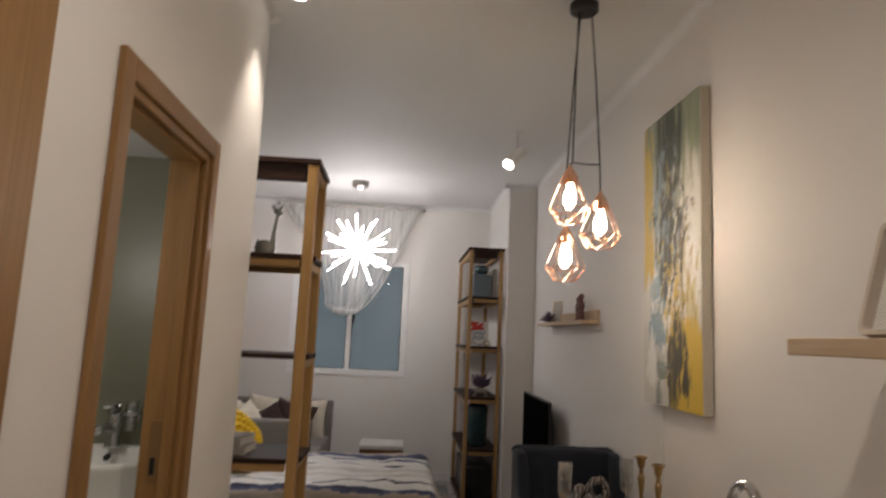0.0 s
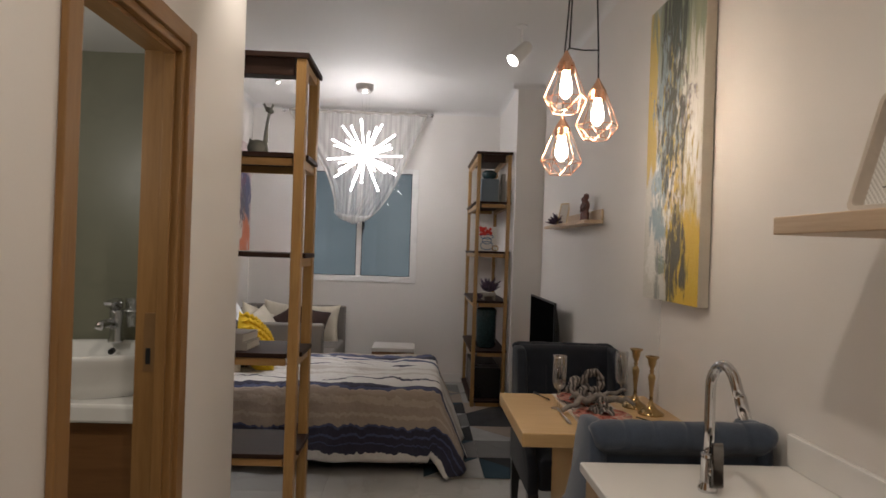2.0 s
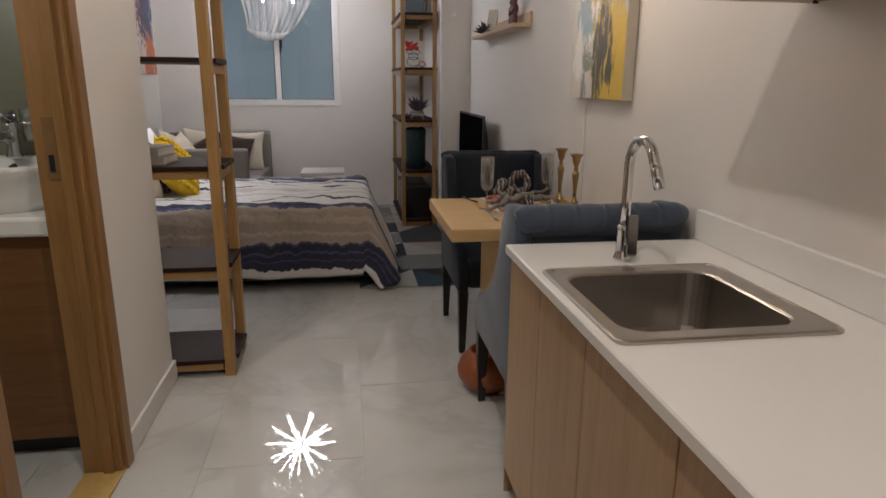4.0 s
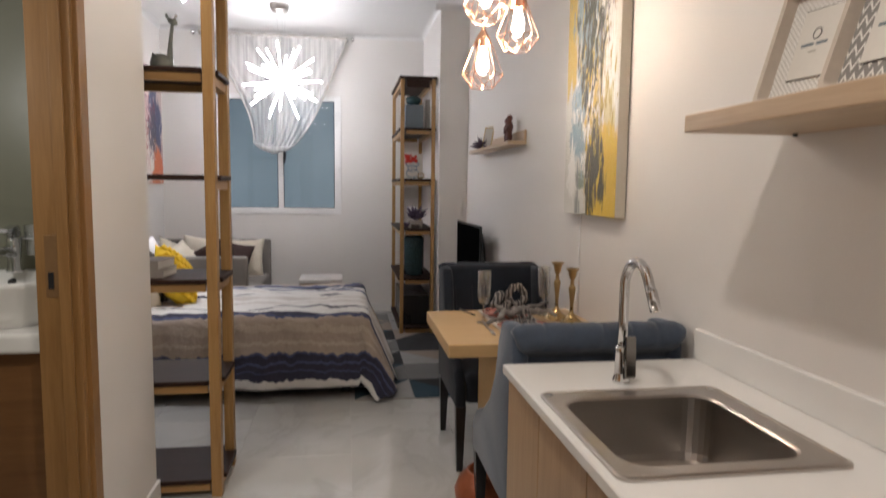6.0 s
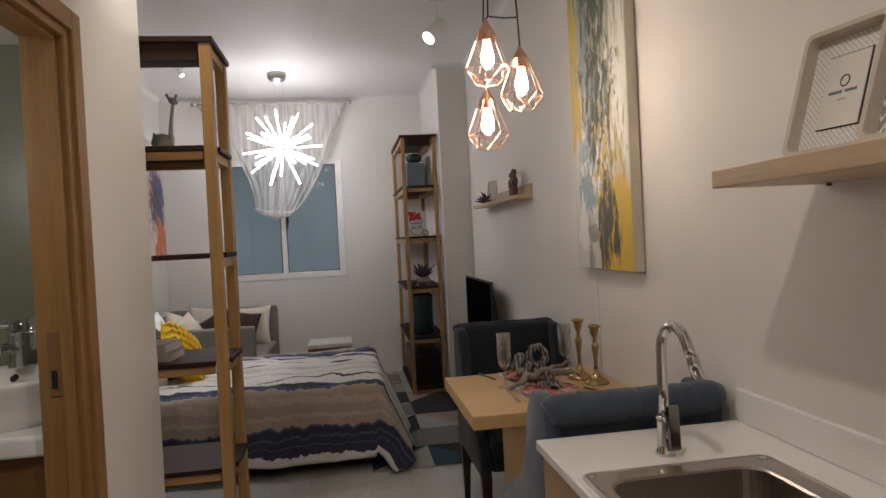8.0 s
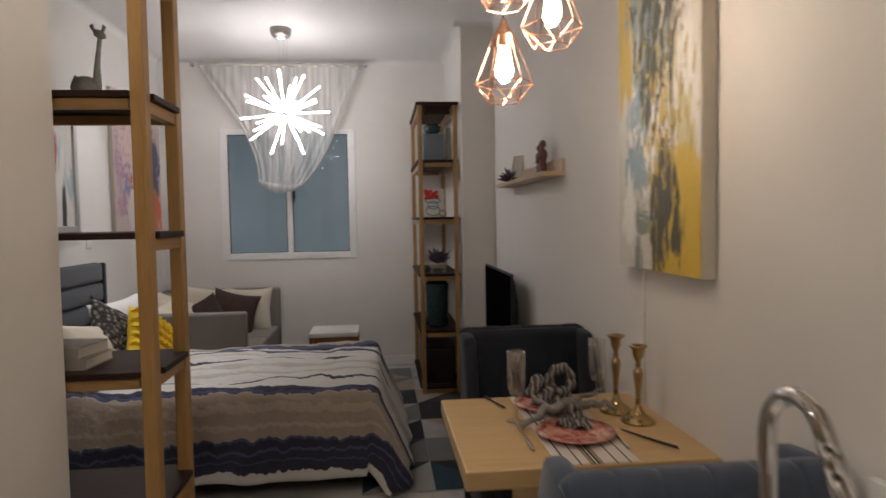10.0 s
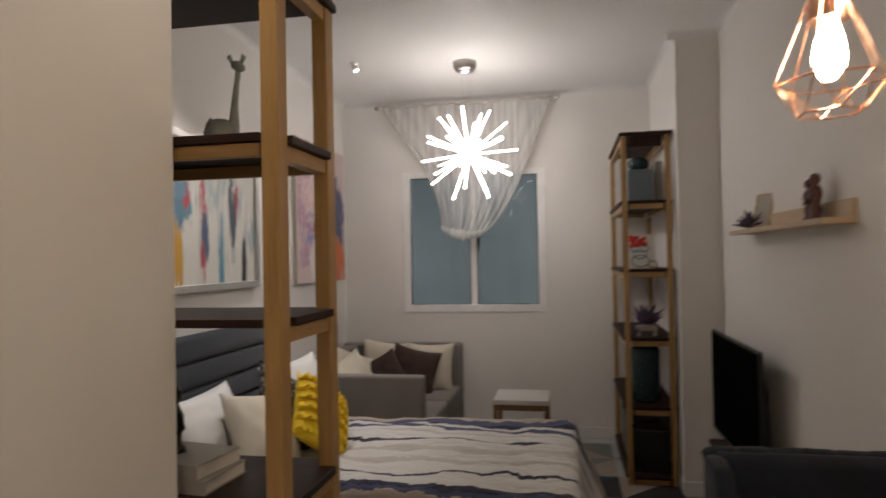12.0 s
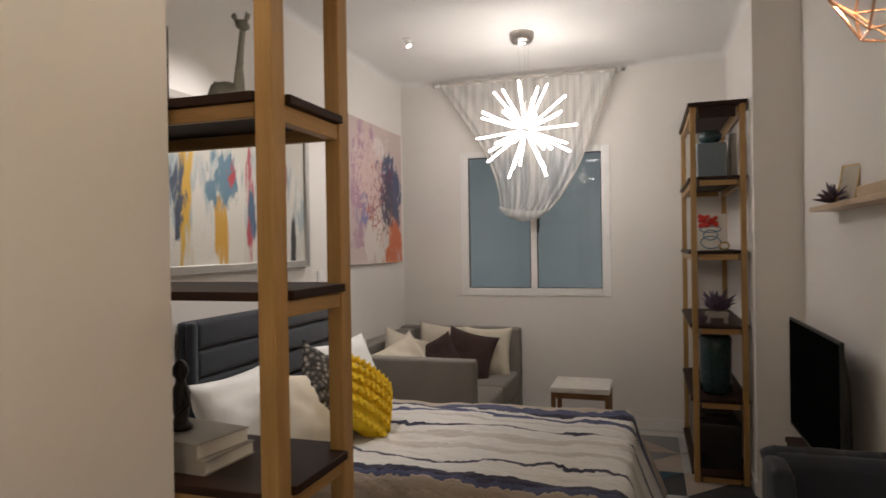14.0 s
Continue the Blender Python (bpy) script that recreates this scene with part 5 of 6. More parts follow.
part("print", turned(box(-0.048, 0.048, -0.001, 0.002, 0.007, 0.173), m), COVER, sf)
CARVED = plain("red_brown_carved_wood", (0.10, 0.03, 0.022), 0.4, vary=0.6, scale=45)
for y, h, lean in ((4.43, 0.17, 0.010), (4.37, 0.188, -0.008)):
    fg = lathe(1.04, y, [(0.024, WZ), (0.026, WZ + h * 0.06), (0.020, WZ + h * 0.12), (0.024, WZ + h * 0.25), (0.017, WZ + h * 0.36), (0.027, WZ + h * 0.55), (0.022, WZ + h * 0.68), (0.011, WZ + h * 0.75), (0.021, WZ + h * 0.86), (0.016, WZ + h * 0.96), (0.003, WZ + h)], 16)
    tube([(1.035, y - 0.02, WZ + h * 0.62), (1.015, y - 0.03, WZ + h * 0.45), (1.02, y + lean, WZ + h * 0.40)], [0.008, 0.007, 0.006], 8, bm=fg)
    solid("carved_figurine", fg, CARVED, "small red-brown carved wooden figure", "figurine", (1.04, y, WZ), "carved figurines", smooth=True)

# television on its dark stand
tv = thing("television", (1.0, 5.42, 0.44), "flat black television seen almost edge-on", "television")
part("panel", box(0.968, 0.985, 4.92, 5.94, 0.53, 1.155, 0.005), BLACK, tv)
part("screen", box(0.9655, 0.9676, 4.935, 5.925, 0.55, 1.14), SCREEN, tv)
part("rear_housing", prism([(5.02, 0.56), (5.84, 0.56), (5.80, 0.95), (5.70, 1.09), (5.16, 1.09), (5.06, 0.95)], 0, 0.9852, 1.045, bevel=0.012), BLACK, tv)
part("foot", box(0.953, 1.05, 5.25, 5.61, 0.441, 0.455, 0.003), BLACK, tv)
part("neck", box(0.975, 0.995, 5.38, 5.48, 0.4555, 0.5295), BLACK, tv)
st = thing("tv_stand", (0.97, 5.42, 0), "low dark wooden television bench", "tv bench")
part("top", box(0.95, 1.085, 4.85, 6.0, 0.41, 0.44, 0.003), WALNUT_Y, st)
for y in (4.87, 5.95):
    part("side", box(0.955, 1.08, y, y + 0.03, 0.0, 0.409, 0.002), WALNUT_Y, st)
part("shelf", box(0.955, 1.08, 4.9005, 5.9495, 0.12, 0.145, 0.002), WALNUT_Y, st)

# ---------------------------------------------------------------- bedroom
bed = thing("bed", (-0.9, 5.12, 0), "upholstered double bed with a dark channelled headboard", "bed")
# dark base dropped near the floor to stand in for shade under the hem
part("base", box(-1.93, 0.10, 4.52, 5.72, 0.04, 0.30, 0.02), HEAD, bed)
part("mattress", box(-1.92, 0.07, 4.51, 5.73, 0.301, 0.53, 0.05, seg=4), SHEET, bed, "white mattress", smooth=True)
for x in (-1.80, -0.06):
    for y in (4.62, 5.62):
        part("leg", box(x - 0.03, x + 0.03, y - 0.03, y + 0.03, 0.0005, 0.039, 0.003), BLACKWOOD, bed)
HY0, HY1 = 4.38, 5.89
hbd = part("headboard", box(-2.02, -1.97, HY0, HY1, 0.05, 1.24, 0.02), HEAD, bed, "dark slate channelled headboard", smooth=False)
for k in range(5):
    z = 0.53 + k * 0.142
    part("channel", box(-1.975, -1.925, HY0 + 0.05, HY1 - 0.05, z + 0.002, z + 0.14, 0.026, seg=4), HEAD, hbd, smooth=True)
for y0, y1 in ((HY0, HY0 + 0.048), (HY1 - 0.048, HY1)):
    part("side_border", box(-1.9695, -1.92, y0, y1, 0.06, 1.238, 0.015), HEAD, hbd)

# striped cover: stripes run along the bed and change across it
DUV, nt, b = principled("striped_bedcover")
uv = nt.nodes.new("ShaderNodeUVMap")
uv.uv_map = "across"
sep = nt.nodes.new("ShaderNodeSeparateXYZ")
link(nt, uv.outputs[0], sep.inputs[0])
wob = noise_tex(nt, coords(nt, (3, 1, 1)), 5, 3)
fray = noise_tex(nt, coords(nt, (4, 1, 1)), 9, 3)
vv = math_node(nt, "ADD", sep.outputs[1], math_node(nt, "MULTIPLY", math_node(nt, "SUBTRACT", wob, 0.5), 0.040))
vv = math_node(nt, "ADD", vv, math_node(nt, "MULTIPLY", math_node(nt, "SUBTRACT", fray, 0.5), 0.013))
N, W2, TP, BG, BL, LG = (0.010, 0.012, 0.045), (0.68, 0.66, 0.63), (0.38, 0.31, 0.25), (0.47, 0.395, 0.325), (0.05, 0.065, 0.15), (0.54, 0.50, 0.46)
DOWN_N, DOWN_F, YA, YB = 0.535, 0.34, 4.46, 5.70


def across(y):
    return (DOWN_N + y - YA) / (DOWN_N + DOWN_F + YB - YA)


h = 1 / (DOWN_N + DOWN_F + YB - YA)
st = [(0.0, W2), (0.05 * h, N), (0.11 * h, BL), (0.118 * h, N), (0.165 * h, BL), (0.18 * h, N), (0.225 * h, BL), (0.24 * h, TP), (0.30 * h, BG), (0.33 * h, TP), (0.39 * h, BG), (0.43 * h, TP), (0.48 * h, BG),
      (across(4.415), BL), (across(4.44), N), (across(4.485), W2), (across(4.64), N), (across(4.668), W2), (across(4.82), LG), (across(4.90), W2), (across(5.0), LG), (across(5.08), W2), (across(5.185), N), (across(5.215), W2),
      (across(5.36), LG), (across(5.39), W2), (across(5.45), BL), (across(5.50), W2), (across(5.54), N), (across(5.58), BL), (across(5.66), BG)]
col = ramp(nt, vv, st, "CONSTANT")
soft = mix(nt, 0.06, col, ramp(nt, noise_tex(nt, coords(nt, (6, 1, 1)), 22, 4), [(0.3, (0.30, 0.26, 0.23)), (0.7, (0.52, 0.49, 0.46))]))
link(nt, soft, b.inputs["Base Color"])
b.inputs["Roughness"].default_value = 0.9
b.inputs["Sheen Weight"].default_value = 0.04
crease = math_node(nt, "ADD", noise_tex(nt, coords(nt, (1, 2.2, 1)), 13, 4), math_node(nt, "MULTIPLY", noise_tex(nt, coords(nt), 240, 2), 0.12))
bump(nt, b, crease, 0.7, 0.03)


def bedcover():
    """A cover laid over the bed: flat on top, rolling over its edges and hanging with soft folds."""
    top, r = 0.577, 0.07
    xa, xb, ya, yb = -1.72, 0.05, YA, YB
    down_n, down_f, down_x = DOWN_N, DOWN_F, 0.52
    nx, ny = 84, 92
    b = bmesh.new()
    lay = b.loops.layers.uv.new("across")
    tot = down_n + (yb - ya) + down_f

    def roll(s, lean=0.03):
        """Way out and way down for a length s past the edge."""
        if s <= 0:
            return 0.0, 0.0
        a = min(s / r, math.pi / 2)
        out, down = r * math.sin(a), r * (1 - math.cos(a))
        rest = max(0.0, s - r * math.pi / 2)
        return out + rest * lean, down + rest * 0.97
    vs, uvs = [], []
    for i in range(nx + 1):
        for j in range(ny + 1):
            u = xa + (xb - xa + down_x) * i / nx
            v = -down_n + tot * j / ny
            sx = max(0.0, u - xb)
            sy = -v if v < 0 else max(0.0, v - (yb - ya))
            sg = -1 if v < 0 else 1
            ox, dx = roll(sx, 0.42)
            oy, dy = roll(sy)
            x = min(u, xb) + ox
            y = (ya if v < 0 else yb if v > yb - ya else ya + v) + sg * oy
            if sx > 0 and sy > 0:
                L = math.hypot(sx, sy)
                o, d = roll(L * 0.93, 0.03 + 0.39 * sx / L)
                x, y = xb + o * sx / L, (ya if v < 0 else yb) + sg * o * sy / L
                d0 = d
            else:
                d0 = max(dx, dy)
            hang = min(1.0, d0 / 0.3)
            q = Vector((u * 2.2, v * 4.5, 0.3))
            wr = noise.noise(q) * 0.026 + noise.noise(q * 2.7) * 0.016 + noise.noise(Vector((u * 5.0, v * 16.0, 2.0))) * 0.013
            fold = math.sin(u * 17 + noise.noise(Vector((u * 2, v, 5))) * 3) * 0.018 + noise.noise(Vector((u * 6, v * 1.5, 9))) * 0.03
            z = top - d0 + wr * (1 - 0.6 * hang) + 0.018 * max(0, 1 - d0 * 8)
            if sy > 0:
                y += sg * fold * hang
            if sx > 0:
                x += (math.sin(v * 15) * 0.018 + noise.noise(Vector((v * 5, u, 7))) * 0.03) * hang
            vs.append(b.verts.new((x, y, max(z, 0.035))))
            uvs.append((i / nx, j / ny))
    for i in range(nx):
        for j in range(ny):
            k = [i * (ny + 1) + j, (i + 1) * (ny + 1) + j, (i + 1) * (ny + 1) + j + 1, i * (ny + 1) + j + 1]
            f = b.faces.new([vs[a] for a in k])
            for loop, a in zip(f.loops, k):
                loop[lay].uv = uvs[a]
    ob = solid("bedcover", b, DUV, "rumpled bedcover striped in navy, white and taupe", "bedcover", (-0.5, 5.1, 0.53), smooth=True)
    md = ob.modifiers.new("thick", "SOLIDIFY")
    md.thickness, md.offset = 0.012, -1
    return ob


bedcover()


def cushion(name, at, w, h, d, rx, ry, rz, mat, label, seed, group="", category="cushion"):
    b = turned(cushion_bm(w, h, d, seed), pose(*at, rx, ry, rz))
    return solid(name, b, mat, label, category, at, group, smooth=True)


# cushions stand against the headboard: faces towards +x
cushion("bed_pillow", (-1.74, 4.56, 0.775), 0.70, 0.44, 0.22, -24, 0, 90, SHEET, "plump white cotton pillow against the headboard", 1, "bed pillows", "pillow")
cushion("bed_pillow", (-1.62, 5.42, 0.80), 0.66, 0.46, 0.20, -20, 0, 84, SHEET, "plump white cotton pillow at the window side", 4, "bed pillows", "pillow")
cushion("bed_pillow", (-1.50, 4.70, 0.755), 0.48, 0.44, 0.17, -28, 10, 76, CREAM, "cream linen cushion leaning on the pillows", 7, "bed pillows", "pillow")
cushion("knitted_cushion", (-1.47, 4.93, 0.81), 0.46, 0.46, 0.15, -28, 30, 70, KNIT, "dark grey knitted cushion", 11)
yc = thing("yellow_cushion", (-1.25, 4.93, 0.59), "bright yellow ruffled cushion at the front of the pillows", "cushion")
ym = pose(-1.29, 4.95, 0.765, -34, 38, 60) @ Matrix.Scale(1.14, 4)
part("cover", turned(cushion_bm(0.36, 0.36, 0.14, 15), ym), YELLOW, yc, smooth=True)
for j in range(6):
    b = bmesh.new()
    rows = []
    zc = -0.15 + j * 0.058
    for i in range(41):
        u = -1 + 2 * i / 40
        puff = max(0.0, (1 - abs(u) ** 2.6) * (1 - abs(zc / 0.18) ** 2.6)) ** 0.55
        yb = -0.07 * puff
        wv = math.sin(i * 1.5 + j) * 0.011
        rows.append([b.verts.new((u * 0.17, yb + 0.004, zc)), b.verts.new((u * 0.175, yb - 0.022, zc + wv)), b.verts.new((u * 0.17, yb - 0.026, zc + 0.016 + wv))])
    for p, q in zip(rows, rows[1:]):
        for k in (0, 1):
            b.faces.new((p[k], q[k], q[k + 1], p[k + 1]))
    fr = part("ruffle", turned(b, ym), YELLOW, yc)
    fr.modifiers.new("thick", "SOLIDIFY").thickness = 0.004

# sofa along the wall, its arms at both ends
sofa = thing("sofa", (-1.35, 6.55, 0), "low grey fabric sofa under the window corner", "sofa")
part("near_arm", box(-2.01, -0.93, 5.95, 6.06, 0.06, 0.815, 0.022, seg=3), SOFA, sofa, smooth=False)
part("far_arm", box(-2.01, -0.885, 7.33, 7.45, 0.06, 0.86, 0.022, seg=3), SOFA, sofa)
part("back", box(-2.01, -1.86, 6.062, 7.328, 0.06, 0.84, 0.022, seg=3), SOFA, sofa)
part("seat_base", box(-1.858, -0.90, 6.062, 7.328, 0.08, 0.30, 0.012), SOFA, sofa)
for y0, y1 in ((6.066, 6.693), (6.697, 7.324)):
    part("seat_cushion", box(-1.856, -0.89, y0, y1, 0.302, 0.49, 0.03, seg=4), SOFA, sofa, smooth=True)
for x in (-1.94, -0.98):
    for y in (6.0, 7.38):
        part("foot", box(x - 0.025, x + 0.025, y - 0.025, y + 0.025, 0, 0.0795), BLACKWOOD, sofa)
cushion("sofa_cushion", (-1.15, 7.19, 0.665), 0.45, 0.45, 0.17, -12, 0, 0, CREAM, "cream linen cushion leaning on the sofa arm", 21, "sofa cushions")
cushion("sofa_cushion", (-1.55, 7.17, 0.69), 0.46, 0.44, 0.17, -14, 6, 8, CREAM, "cream linen cushion in the sofa corner", 23, "sofa cushions")
cushion("sofa_cushion", (-1.25, 6.98, 0.665), 0.43, 0.43, 0.14, -18, 14, 10, BROWN, "dark brown cushion turned on its corner", 25, "sofa cushions")
cushion("sofa_cushion", (-1.47, 6.82, 0.655), 0.38, 0.36, 0.13, -26, -24, 30, BROWN, "dark brown patterned cushion", 26, "sofa cushions")
cushion("sofa_cushion", (-1.68, 6.62, 0.69), 0.46, 0.44, 0.16, -24, 22, 55, CREAM, "cream linen cushion against the sofa back", 27, "sofa cushions")
cushion("sofa_cushion", (-1.58, 6.34, 0.69), 0.44, 0.42, 0.16, -30, -20, 62, CREAM, "cream linen cushion near the sofa arm", 29, "sofa cushions")

stool = thing("side_stool", (-0.31, 7.02, 0), "small white-topped wooden side stool", "stool")
part("top", box(-0.535, -0.09, 6.72, 7.14, 0.455, 0.497, 0.008), plain("worn_white_stool_paint", (0.62, 0.59, 0.56), 0.75, vary=0.1, scale=10), stool)
for x in (-0.515, -0.11):
    for y in (6.745, 7.115):
        part("leg", box(x - 0.017, x + 0.017, y - 0.017, y + 0.017, 0.0, 0.4545, 0.003), VANITY, stool)
for y in (6.745, 7.115):
    part("rail", box(-0.497, -0.128, y - 0.01, y + 0.01, 0.41, 0.4545), VANITY, stool)

# rug of triangles in greys and teal
rug = thing("rug", (0.2, 5.9, 0), "low-pile rug patterned with grey, beige and teal triangles", "rug")
part("backing", box(0.0, 0.82, 4.36, 7.30, 0.002, 0.008), COVER, rug)
RUGS = [plain("rug_" + n, c, 0.95, vary=0.12, scale=8, grain=260, relief=0.4) for n, c in (("grey", (0.15, 0.145, 0.14)), ("beige", (0.27, 0.22, 0.18)), ("teal", (0.018, 0.045, 0.065)), ("charcoal", (0.02, 0.02, 0.022)), ("pale", (0.30, 0.295, 0.28)))]
rnd = random.Random(12)
cell = 2.94 / 7
patches = {}
for i in range(2):
    for j in range(7):
        x, y, w = 0.0 + i * 0.41, 4.36 + j * cell, 0.41
        c = [(x, y), (x + w, y), (x + w, y + cell), (x, y + cell)]
        if rnd.random() < 0.5:
            tris = ((c[0], c[1], c[2]), (c[0], c[2], c[3]))
        else:
            tris = ((c[0], c[1], c[3]), (c[1], c[2], c[3]))
        for tri in tris:
            b = bmesh.new()
            cx, cy = sum(p[0] for p in tri) / 3, sum(p[1] for p in tri) / 3
            prism([(cx + (p[0] - cx) * 0.992, cy + (p[1] - cy) * 0.992) for p in tri], 2, 0.0082, 0.012, bm=b)
            part("patch", b, rnd.choice(RUGS), rug)

# curtain: sheer cloth on a rod, gathered up to a point
rod = thing("curtain_rod", (-0.81, 7.40, 3.06), "slim white curtain rod on chrome brackets", "curtain rod")
part("rod", tube([(-1.66, 7.395, 3.065), (0.02, 7.395, 3.065)], 0.011, 12), WHITE, rod)
for x in (-1.60, -0.035):
    part("bracket", tube([(x, 7.395, 3.065), (x, WY + 0.001, 3.065)], 0.014, 12), CHROME, rod, "chrome bracket")
for x in (-1.66, 0.02):
    part("finial", lathe(x, 7.395, [(0.004, 3.042), (0.02, 3.052), (0.024, 3.065), (0.02, 3.078), (0.004, 3.088)], 14), CHROME, rod, smooth=True)
SHEER, nt, b = principled("sheer_white_cloth")
b.inputs["Base Color"].default_value = (0.70, 0.69, 0.68, 1)
b.inputs["Roughness"].default_value = 0.9
tl, tp, m1, m2 = (nt.nodes.new(n) for n in ("ShaderNodeBsdfTranslucent", "ShaderNodeBsdfTransparent", "ShaderNodeMixShader", "ShaderNodeMixShader"))
tl.inputs[0].default_value = (0.8, 0.79, 0.77, 1)
m1.inputs[0].default_value = 0.35
link(nt, b.outputs[0], m1.inputs[1])
link(nt, tl.outputs[0], m1.inputs[2])
weave = noise_tex(nt, coords(nt, (16, 1, 0.4)), 1.5, 3)
link(nt, ramp(nt, weave, [(0.35, (0.25,) * 3), (0.65, (0.55,) * 3)]), m2.inputs[0])
link(nt, m1.outputs[0], m2.inputs[1])
link(nt, tp.outputs[0], m2.inputs[2])
link(nt, m2.outputs[0], nt.nodes["Material Output"].inputs[0])
bm = bmesh.new()
nu, nv = 120, 40
grid = []
for j in range(nv + 1):
    v = j / nv
    row = []
    xl = -1.60 + 0.555 * math.sin(math.pi / 2 * v) ** 1.12
    xr = -0.035 - (0.47 * v + 0.13 * v ** 6)
    for i in range(nu + 1):
        u = i / nu
        zb_ = 1.915 - 0.03 * u - 0.075 * math.sin(math.pi * min(1, max(0, u))) ** 0.7
        amp = 0.011 + 0.012 * v
        ph = u * 2 * math.pi * 10 + 1.6 * noise.noise(Vector((u * 5, v * 1.5, 0)))
        y = 7.385 + amp * math.sin(ph) * (0.6 + 0.5 * noise.noise(Vector((u * 9, 0, 3)))) - 0.05 * v ** 4 * math.sin(math.pi * u)
        z = 3.072 + (zb_ - 3.072) * v + (0.012 * math.sin(ph * 1.0) if j == 0 else 0)
        row.append(bm.verts.new((xl + (xr - xl) * u, y, z)))
    grid.append(row)
for r, s in zip(grid, grid[1:]):
    for i in range(nu):
        bm.faces.new((r[i], r[i + 1], s[i + 1], s[i]))
cur = thing("curtain", (-0.8, 7.39, 3.06), "sheer white curtain gathered to a bunch over the window", "curtain")
part("cloth", bm, SHEER, cur, smooth=True)
bunch = tube([(-1.05 + 0.42 * a, 7.352 - 0.02 * math.sin(math.pi * a), 1.935 - 0.03 * a - 0.072 * math.sin(math.pi * a) ** 0.7) for a in (k / 30 for k in range(31))],
             [0.008 + 0.038 * math.sin(math.pi * k / 30) ** 0.6 * (1 + 0.3 * math.sin(k * 1.7 + 2 * math.sin(k))) for k in range(31)], 14)
part("gathered_hem", bunch, SHEER, cur, smooth=True)
HEM = plain("stitched_hem_cloth", (0.50, 0.47, 0.43), 0.9, vary=0.06, scale=20)
part("side_hem", tube([(-1.60 + 0.555 * math.sin(math.pi / 2 * v) ** 1.12, 7.38, 3.075 - 1.16 * v) for v in (k / 24 for k in range(25))], 0.007, 6), HEM, cur, smooth=True)
part("side_hem", tube([(-0.035 - (0.47 * v + 0.13 * v ** 6), 7.38, 3.075 - 1.19 * v) for v in (k / 24 for k in range(25))], 0.008, 6), HEM, cur, smooth=True)
part("heading", tube([(-1.60 + 1.565 * k / 60, 7.383 + 0.004 * math.sin(k * 1.05), 3.068 + 0.008 * math.sin(k * 1.05)) for k in range(61)], 0.016, 8), HEM, cur, "gathered heading on the rod", smooth=True)

# starburst chandelier
chd = thing("chandelier", (CH.x, CH.y, CZ), "starburst chandelier of glowing clear rods below a chrome canopy", "chandelier")
part("canopy", lathe(CH.x - 0.02, CH.y, [(0.088, CZ), (0.09, CZ - 0.012), (0.085, CZ - 0.045), (0.07, CZ - 0.07), (0.03, CZ - 0.075)], 32), STEEL, chd, smooth=True)
part("canopy_light", lathe(CH.x - 0.02, CH.y, [(0.026, CZ - 0.0755), (0.022, CZ - 0.08), (0.004, CZ - 0.081)], 16), glow("dim_canopy_lens", (1.0, 0.95, 0.9), 3), chd)
for dx in (-0.03, 0.02, 0.05):
    part("wire", tube([(CH.x - 0.02 + dx, CH.y, CZ - 0.07), (CH.x + dx * 0.3, CH.y, CH.z + 0.02)], 0.0012, 5), CHROME, chd)
t = bmesh.new()
bmesh.ops.create_icosphere(t, subdivisions=2, radius=0.045)
bmesh.ops.translate(t, vec=CH, verts=t.verts)
part("hub", t, CHROME, chd, smooth=True)
# rods: a flat star of long ones, then two leaning rings before and behind it, then a few along the axis
rods = [(a, 4 * (-1) ** k, 0.37) for k, a in enumerate((97, 64, 37, 3, -29, -67, -110, -144, 187, 154, 128))]
for lean, n, off, reach in ((38, 7, 12, 0.36), (-38, 7, 35, 0.36), (66, 3, 20, 0.33), (-66, 3, 70, 0.33)):
    rods += [(off + 360 * k / n, lean, reach) for k in range(n)]
for turn, lean, reach in rods:
    a, e = radians(turn), radians(lean)
    d = Vector((math.cos(a) * math.cos(e), -math.sin(e), math.sin(a) * math.cos(e)))
    part("rod", tube([CH + d * 0.05, CH + d * reach], 0.0072, 8), ROD, chd)


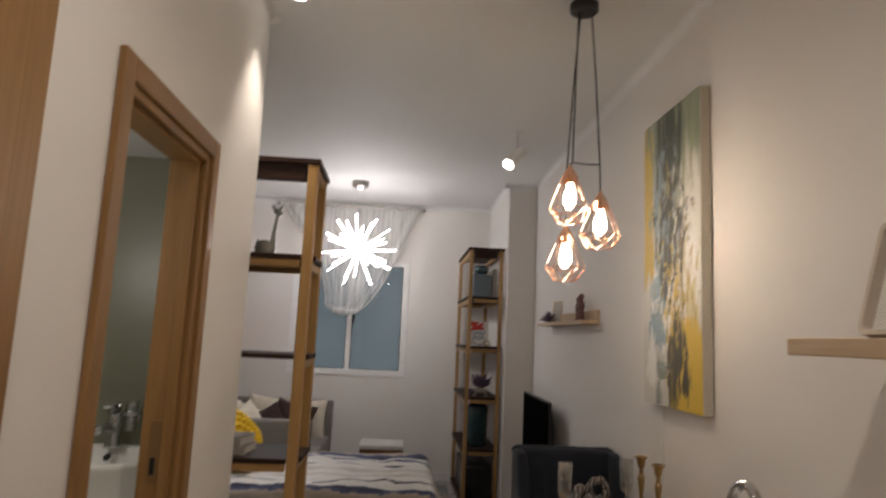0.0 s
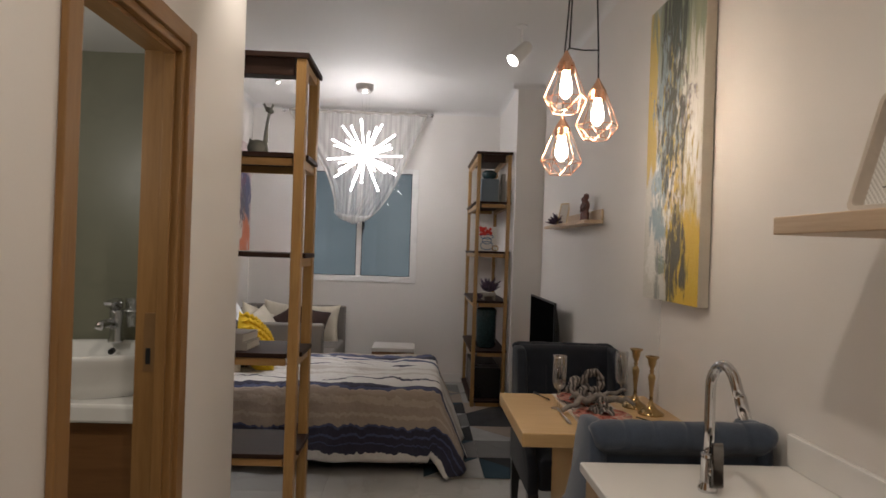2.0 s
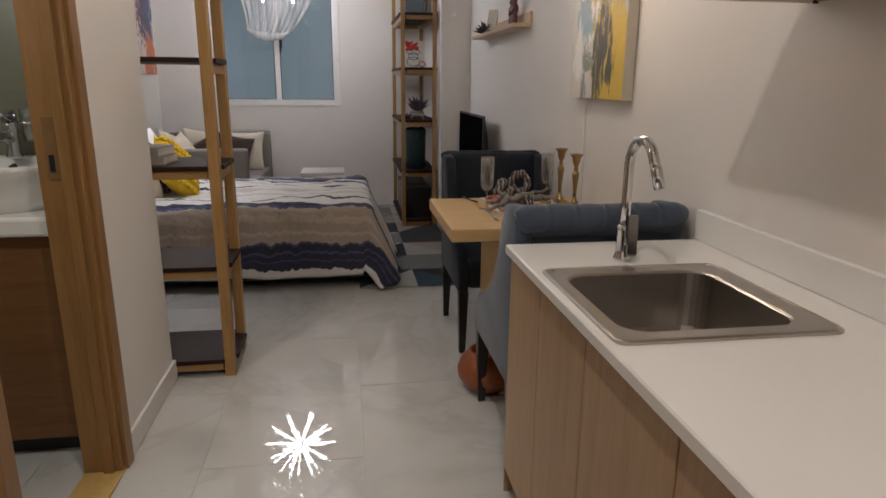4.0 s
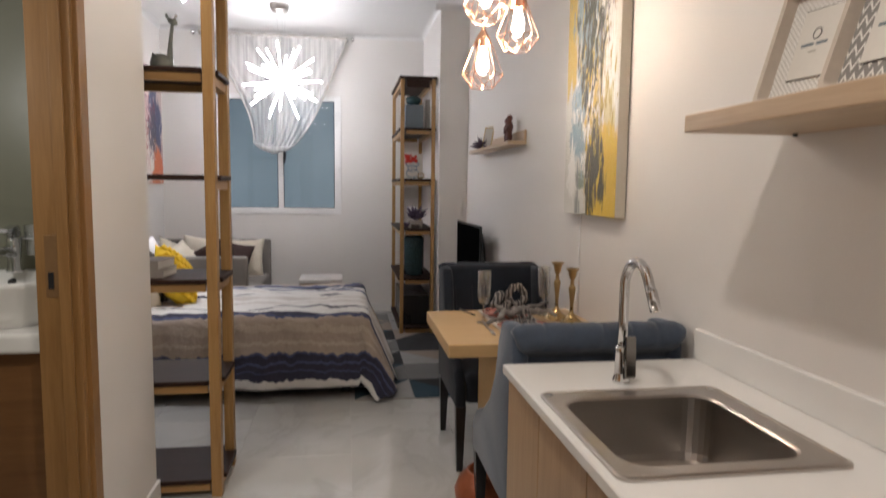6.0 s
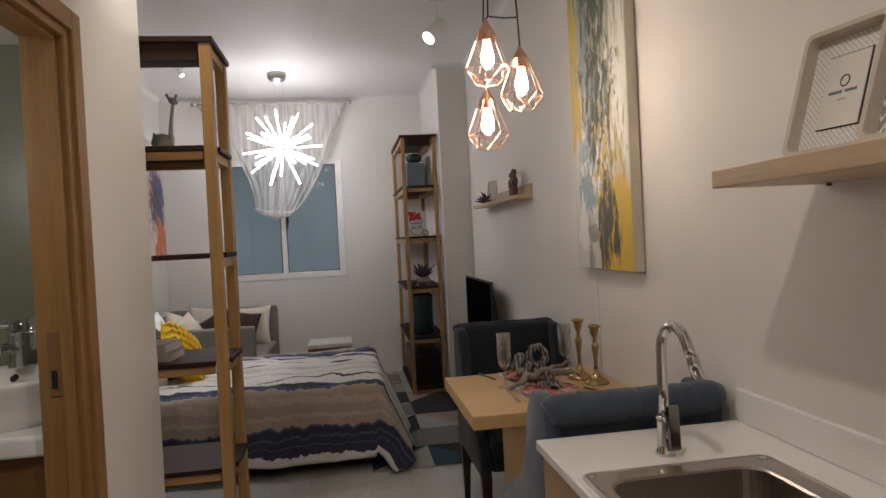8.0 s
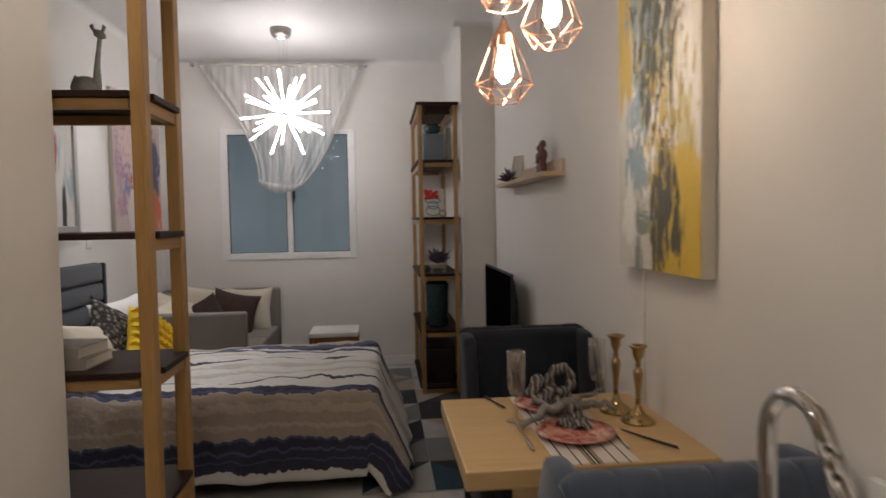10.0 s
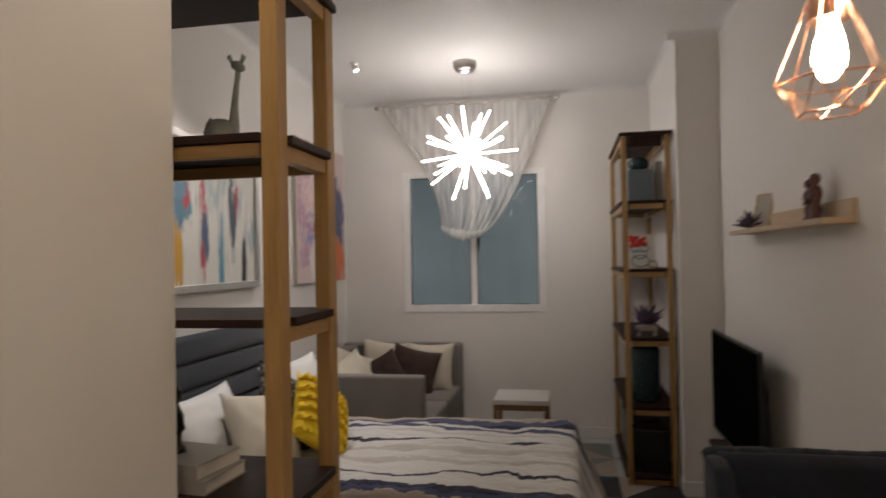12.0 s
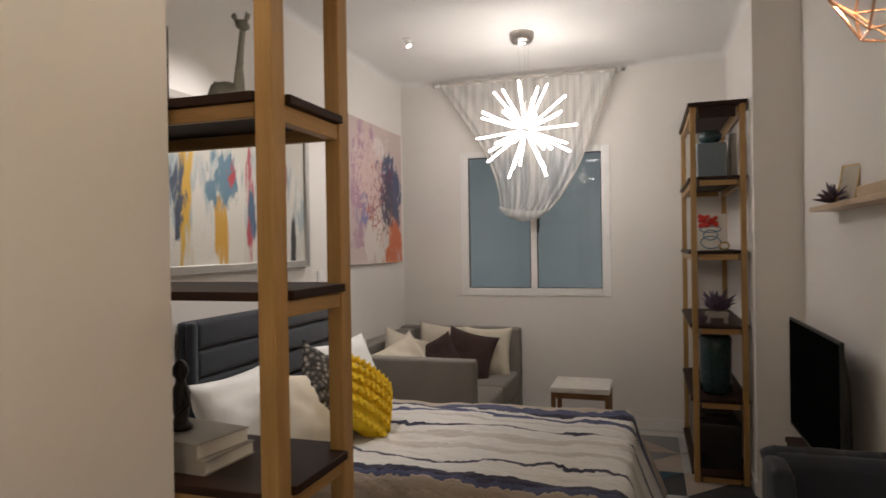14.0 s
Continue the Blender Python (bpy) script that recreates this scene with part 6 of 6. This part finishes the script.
# ceiling spots
def ceiling_spot(x, y, aim, label, drop=0.085, size=1.0):
    s = thing("ceiling_spotlight", (x, y, CZ), label, "spotlight", "ceiling spotlights")
    part("rose", lathe(x, y, [(0.038, CZ), (0.039, CZ - 0.010), (0.02, CZ - 0.014)], 20), WHITE, s)
    p = Vector((x, y, CZ - drop))
    d = (Vector(aim) - p).normalized()
    part("stem", tube([(x, y, CZ - 0.012), p], 0.009, 8), WHITE, s)
    k = size
    part("head", tube([p - d * 0.07 * k, p - d * 0.055 * k, p + d * 0.085 * k], [0.028 * k, 0.037 * k, 0.041 * k], 20), WHITE, s, "white cylindrical head")
    part("lens", tube([p + d * 0.0855 * k, p + d * 0.088 * k], 0.033 * k, 20), LED, s, "bright lens")


ceiling_spot(0.604, 4.615, (-1.8, 3.2, 0.33), "white adjustable ceiling spotlight, switched on", 0.19, 1.25)
ceiling_spot(-1.50, 6.28, (-1.1, 6.1, 2.3), "small white ceiling spotlight over the sofa", 0.022, 0.5)
# fitting for the added lamp over the bed, hidden behind the partition
ceiling_spot(-1.50, 4.3, (-1.7, 4.5, 2.3), "small unseen ceiling spotlight added over the bed", 0.055, 0.55)


def downlight(x, y):
    s = thing("downlight", (x, y, CZ), "small round recessed ceiling downlight, switched on", "downlight", "downlights")
    part("ring", lathe(x, y, [(0.045, CZ - 0.0005), (0.045, CZ - 0.008), (0.034, CZ - 0.009), (0.032, CZ - 0.002)], 24), WHITE, s)
    part("lens", lathe(x, y, [(0.031, CZ - 0.001), (0.031, CZ - 0.005), (0.004, CZ - 0.0055)], 20), LED, s)


# the one at y -0.8 is an unseen addition, for the corridor fill
for x, y in ((-0.74, 2.88), (-0.1, 0.9), (-0.1, -0.8)):
    downlight(x, y)

# ---------------------------------------------------------------- floor tiles, last
base_floor = tagged(part("floor", box(LX - 0.4, RX, BACK, WY, -0.1, -0.003), GROUT, None), "glossy pale marble-look floor tiles with fine veins", "", "", "structure")
meshes = {}
TX, TY = 0.60, 1.20
x = LX - 0.4
ix = 0
while x < RX - 0.01:
    y = BACK - (0.6 if ix % 2 else 0.0)
    while y < WY - 0.01:
        ya, yb, xb = max(y, BACK), min(y + TY, WY), min(x + TX, RX)
        if yb - ya > 0.02:
            key = (round(xb - x, 3), round(yb - ya, 3))
            if key not in meshes:
                b = box(0.001, key[0] - 0.001, 0.001, key[1] - 0.001, -0.01, 0.0, 0.0006, seg=1)
                me = bpy.data.meshes.new("tile")
                b.to_mesh(me)
                b.free()
                me.materials.append(FLOOR)
                meshes[key] = me
            ob = new("tile", meshes[key])
            ob.location = (x, ya, 0)
            ob.parent = base_floor
        y += TY
    x += TX
    ix += 1
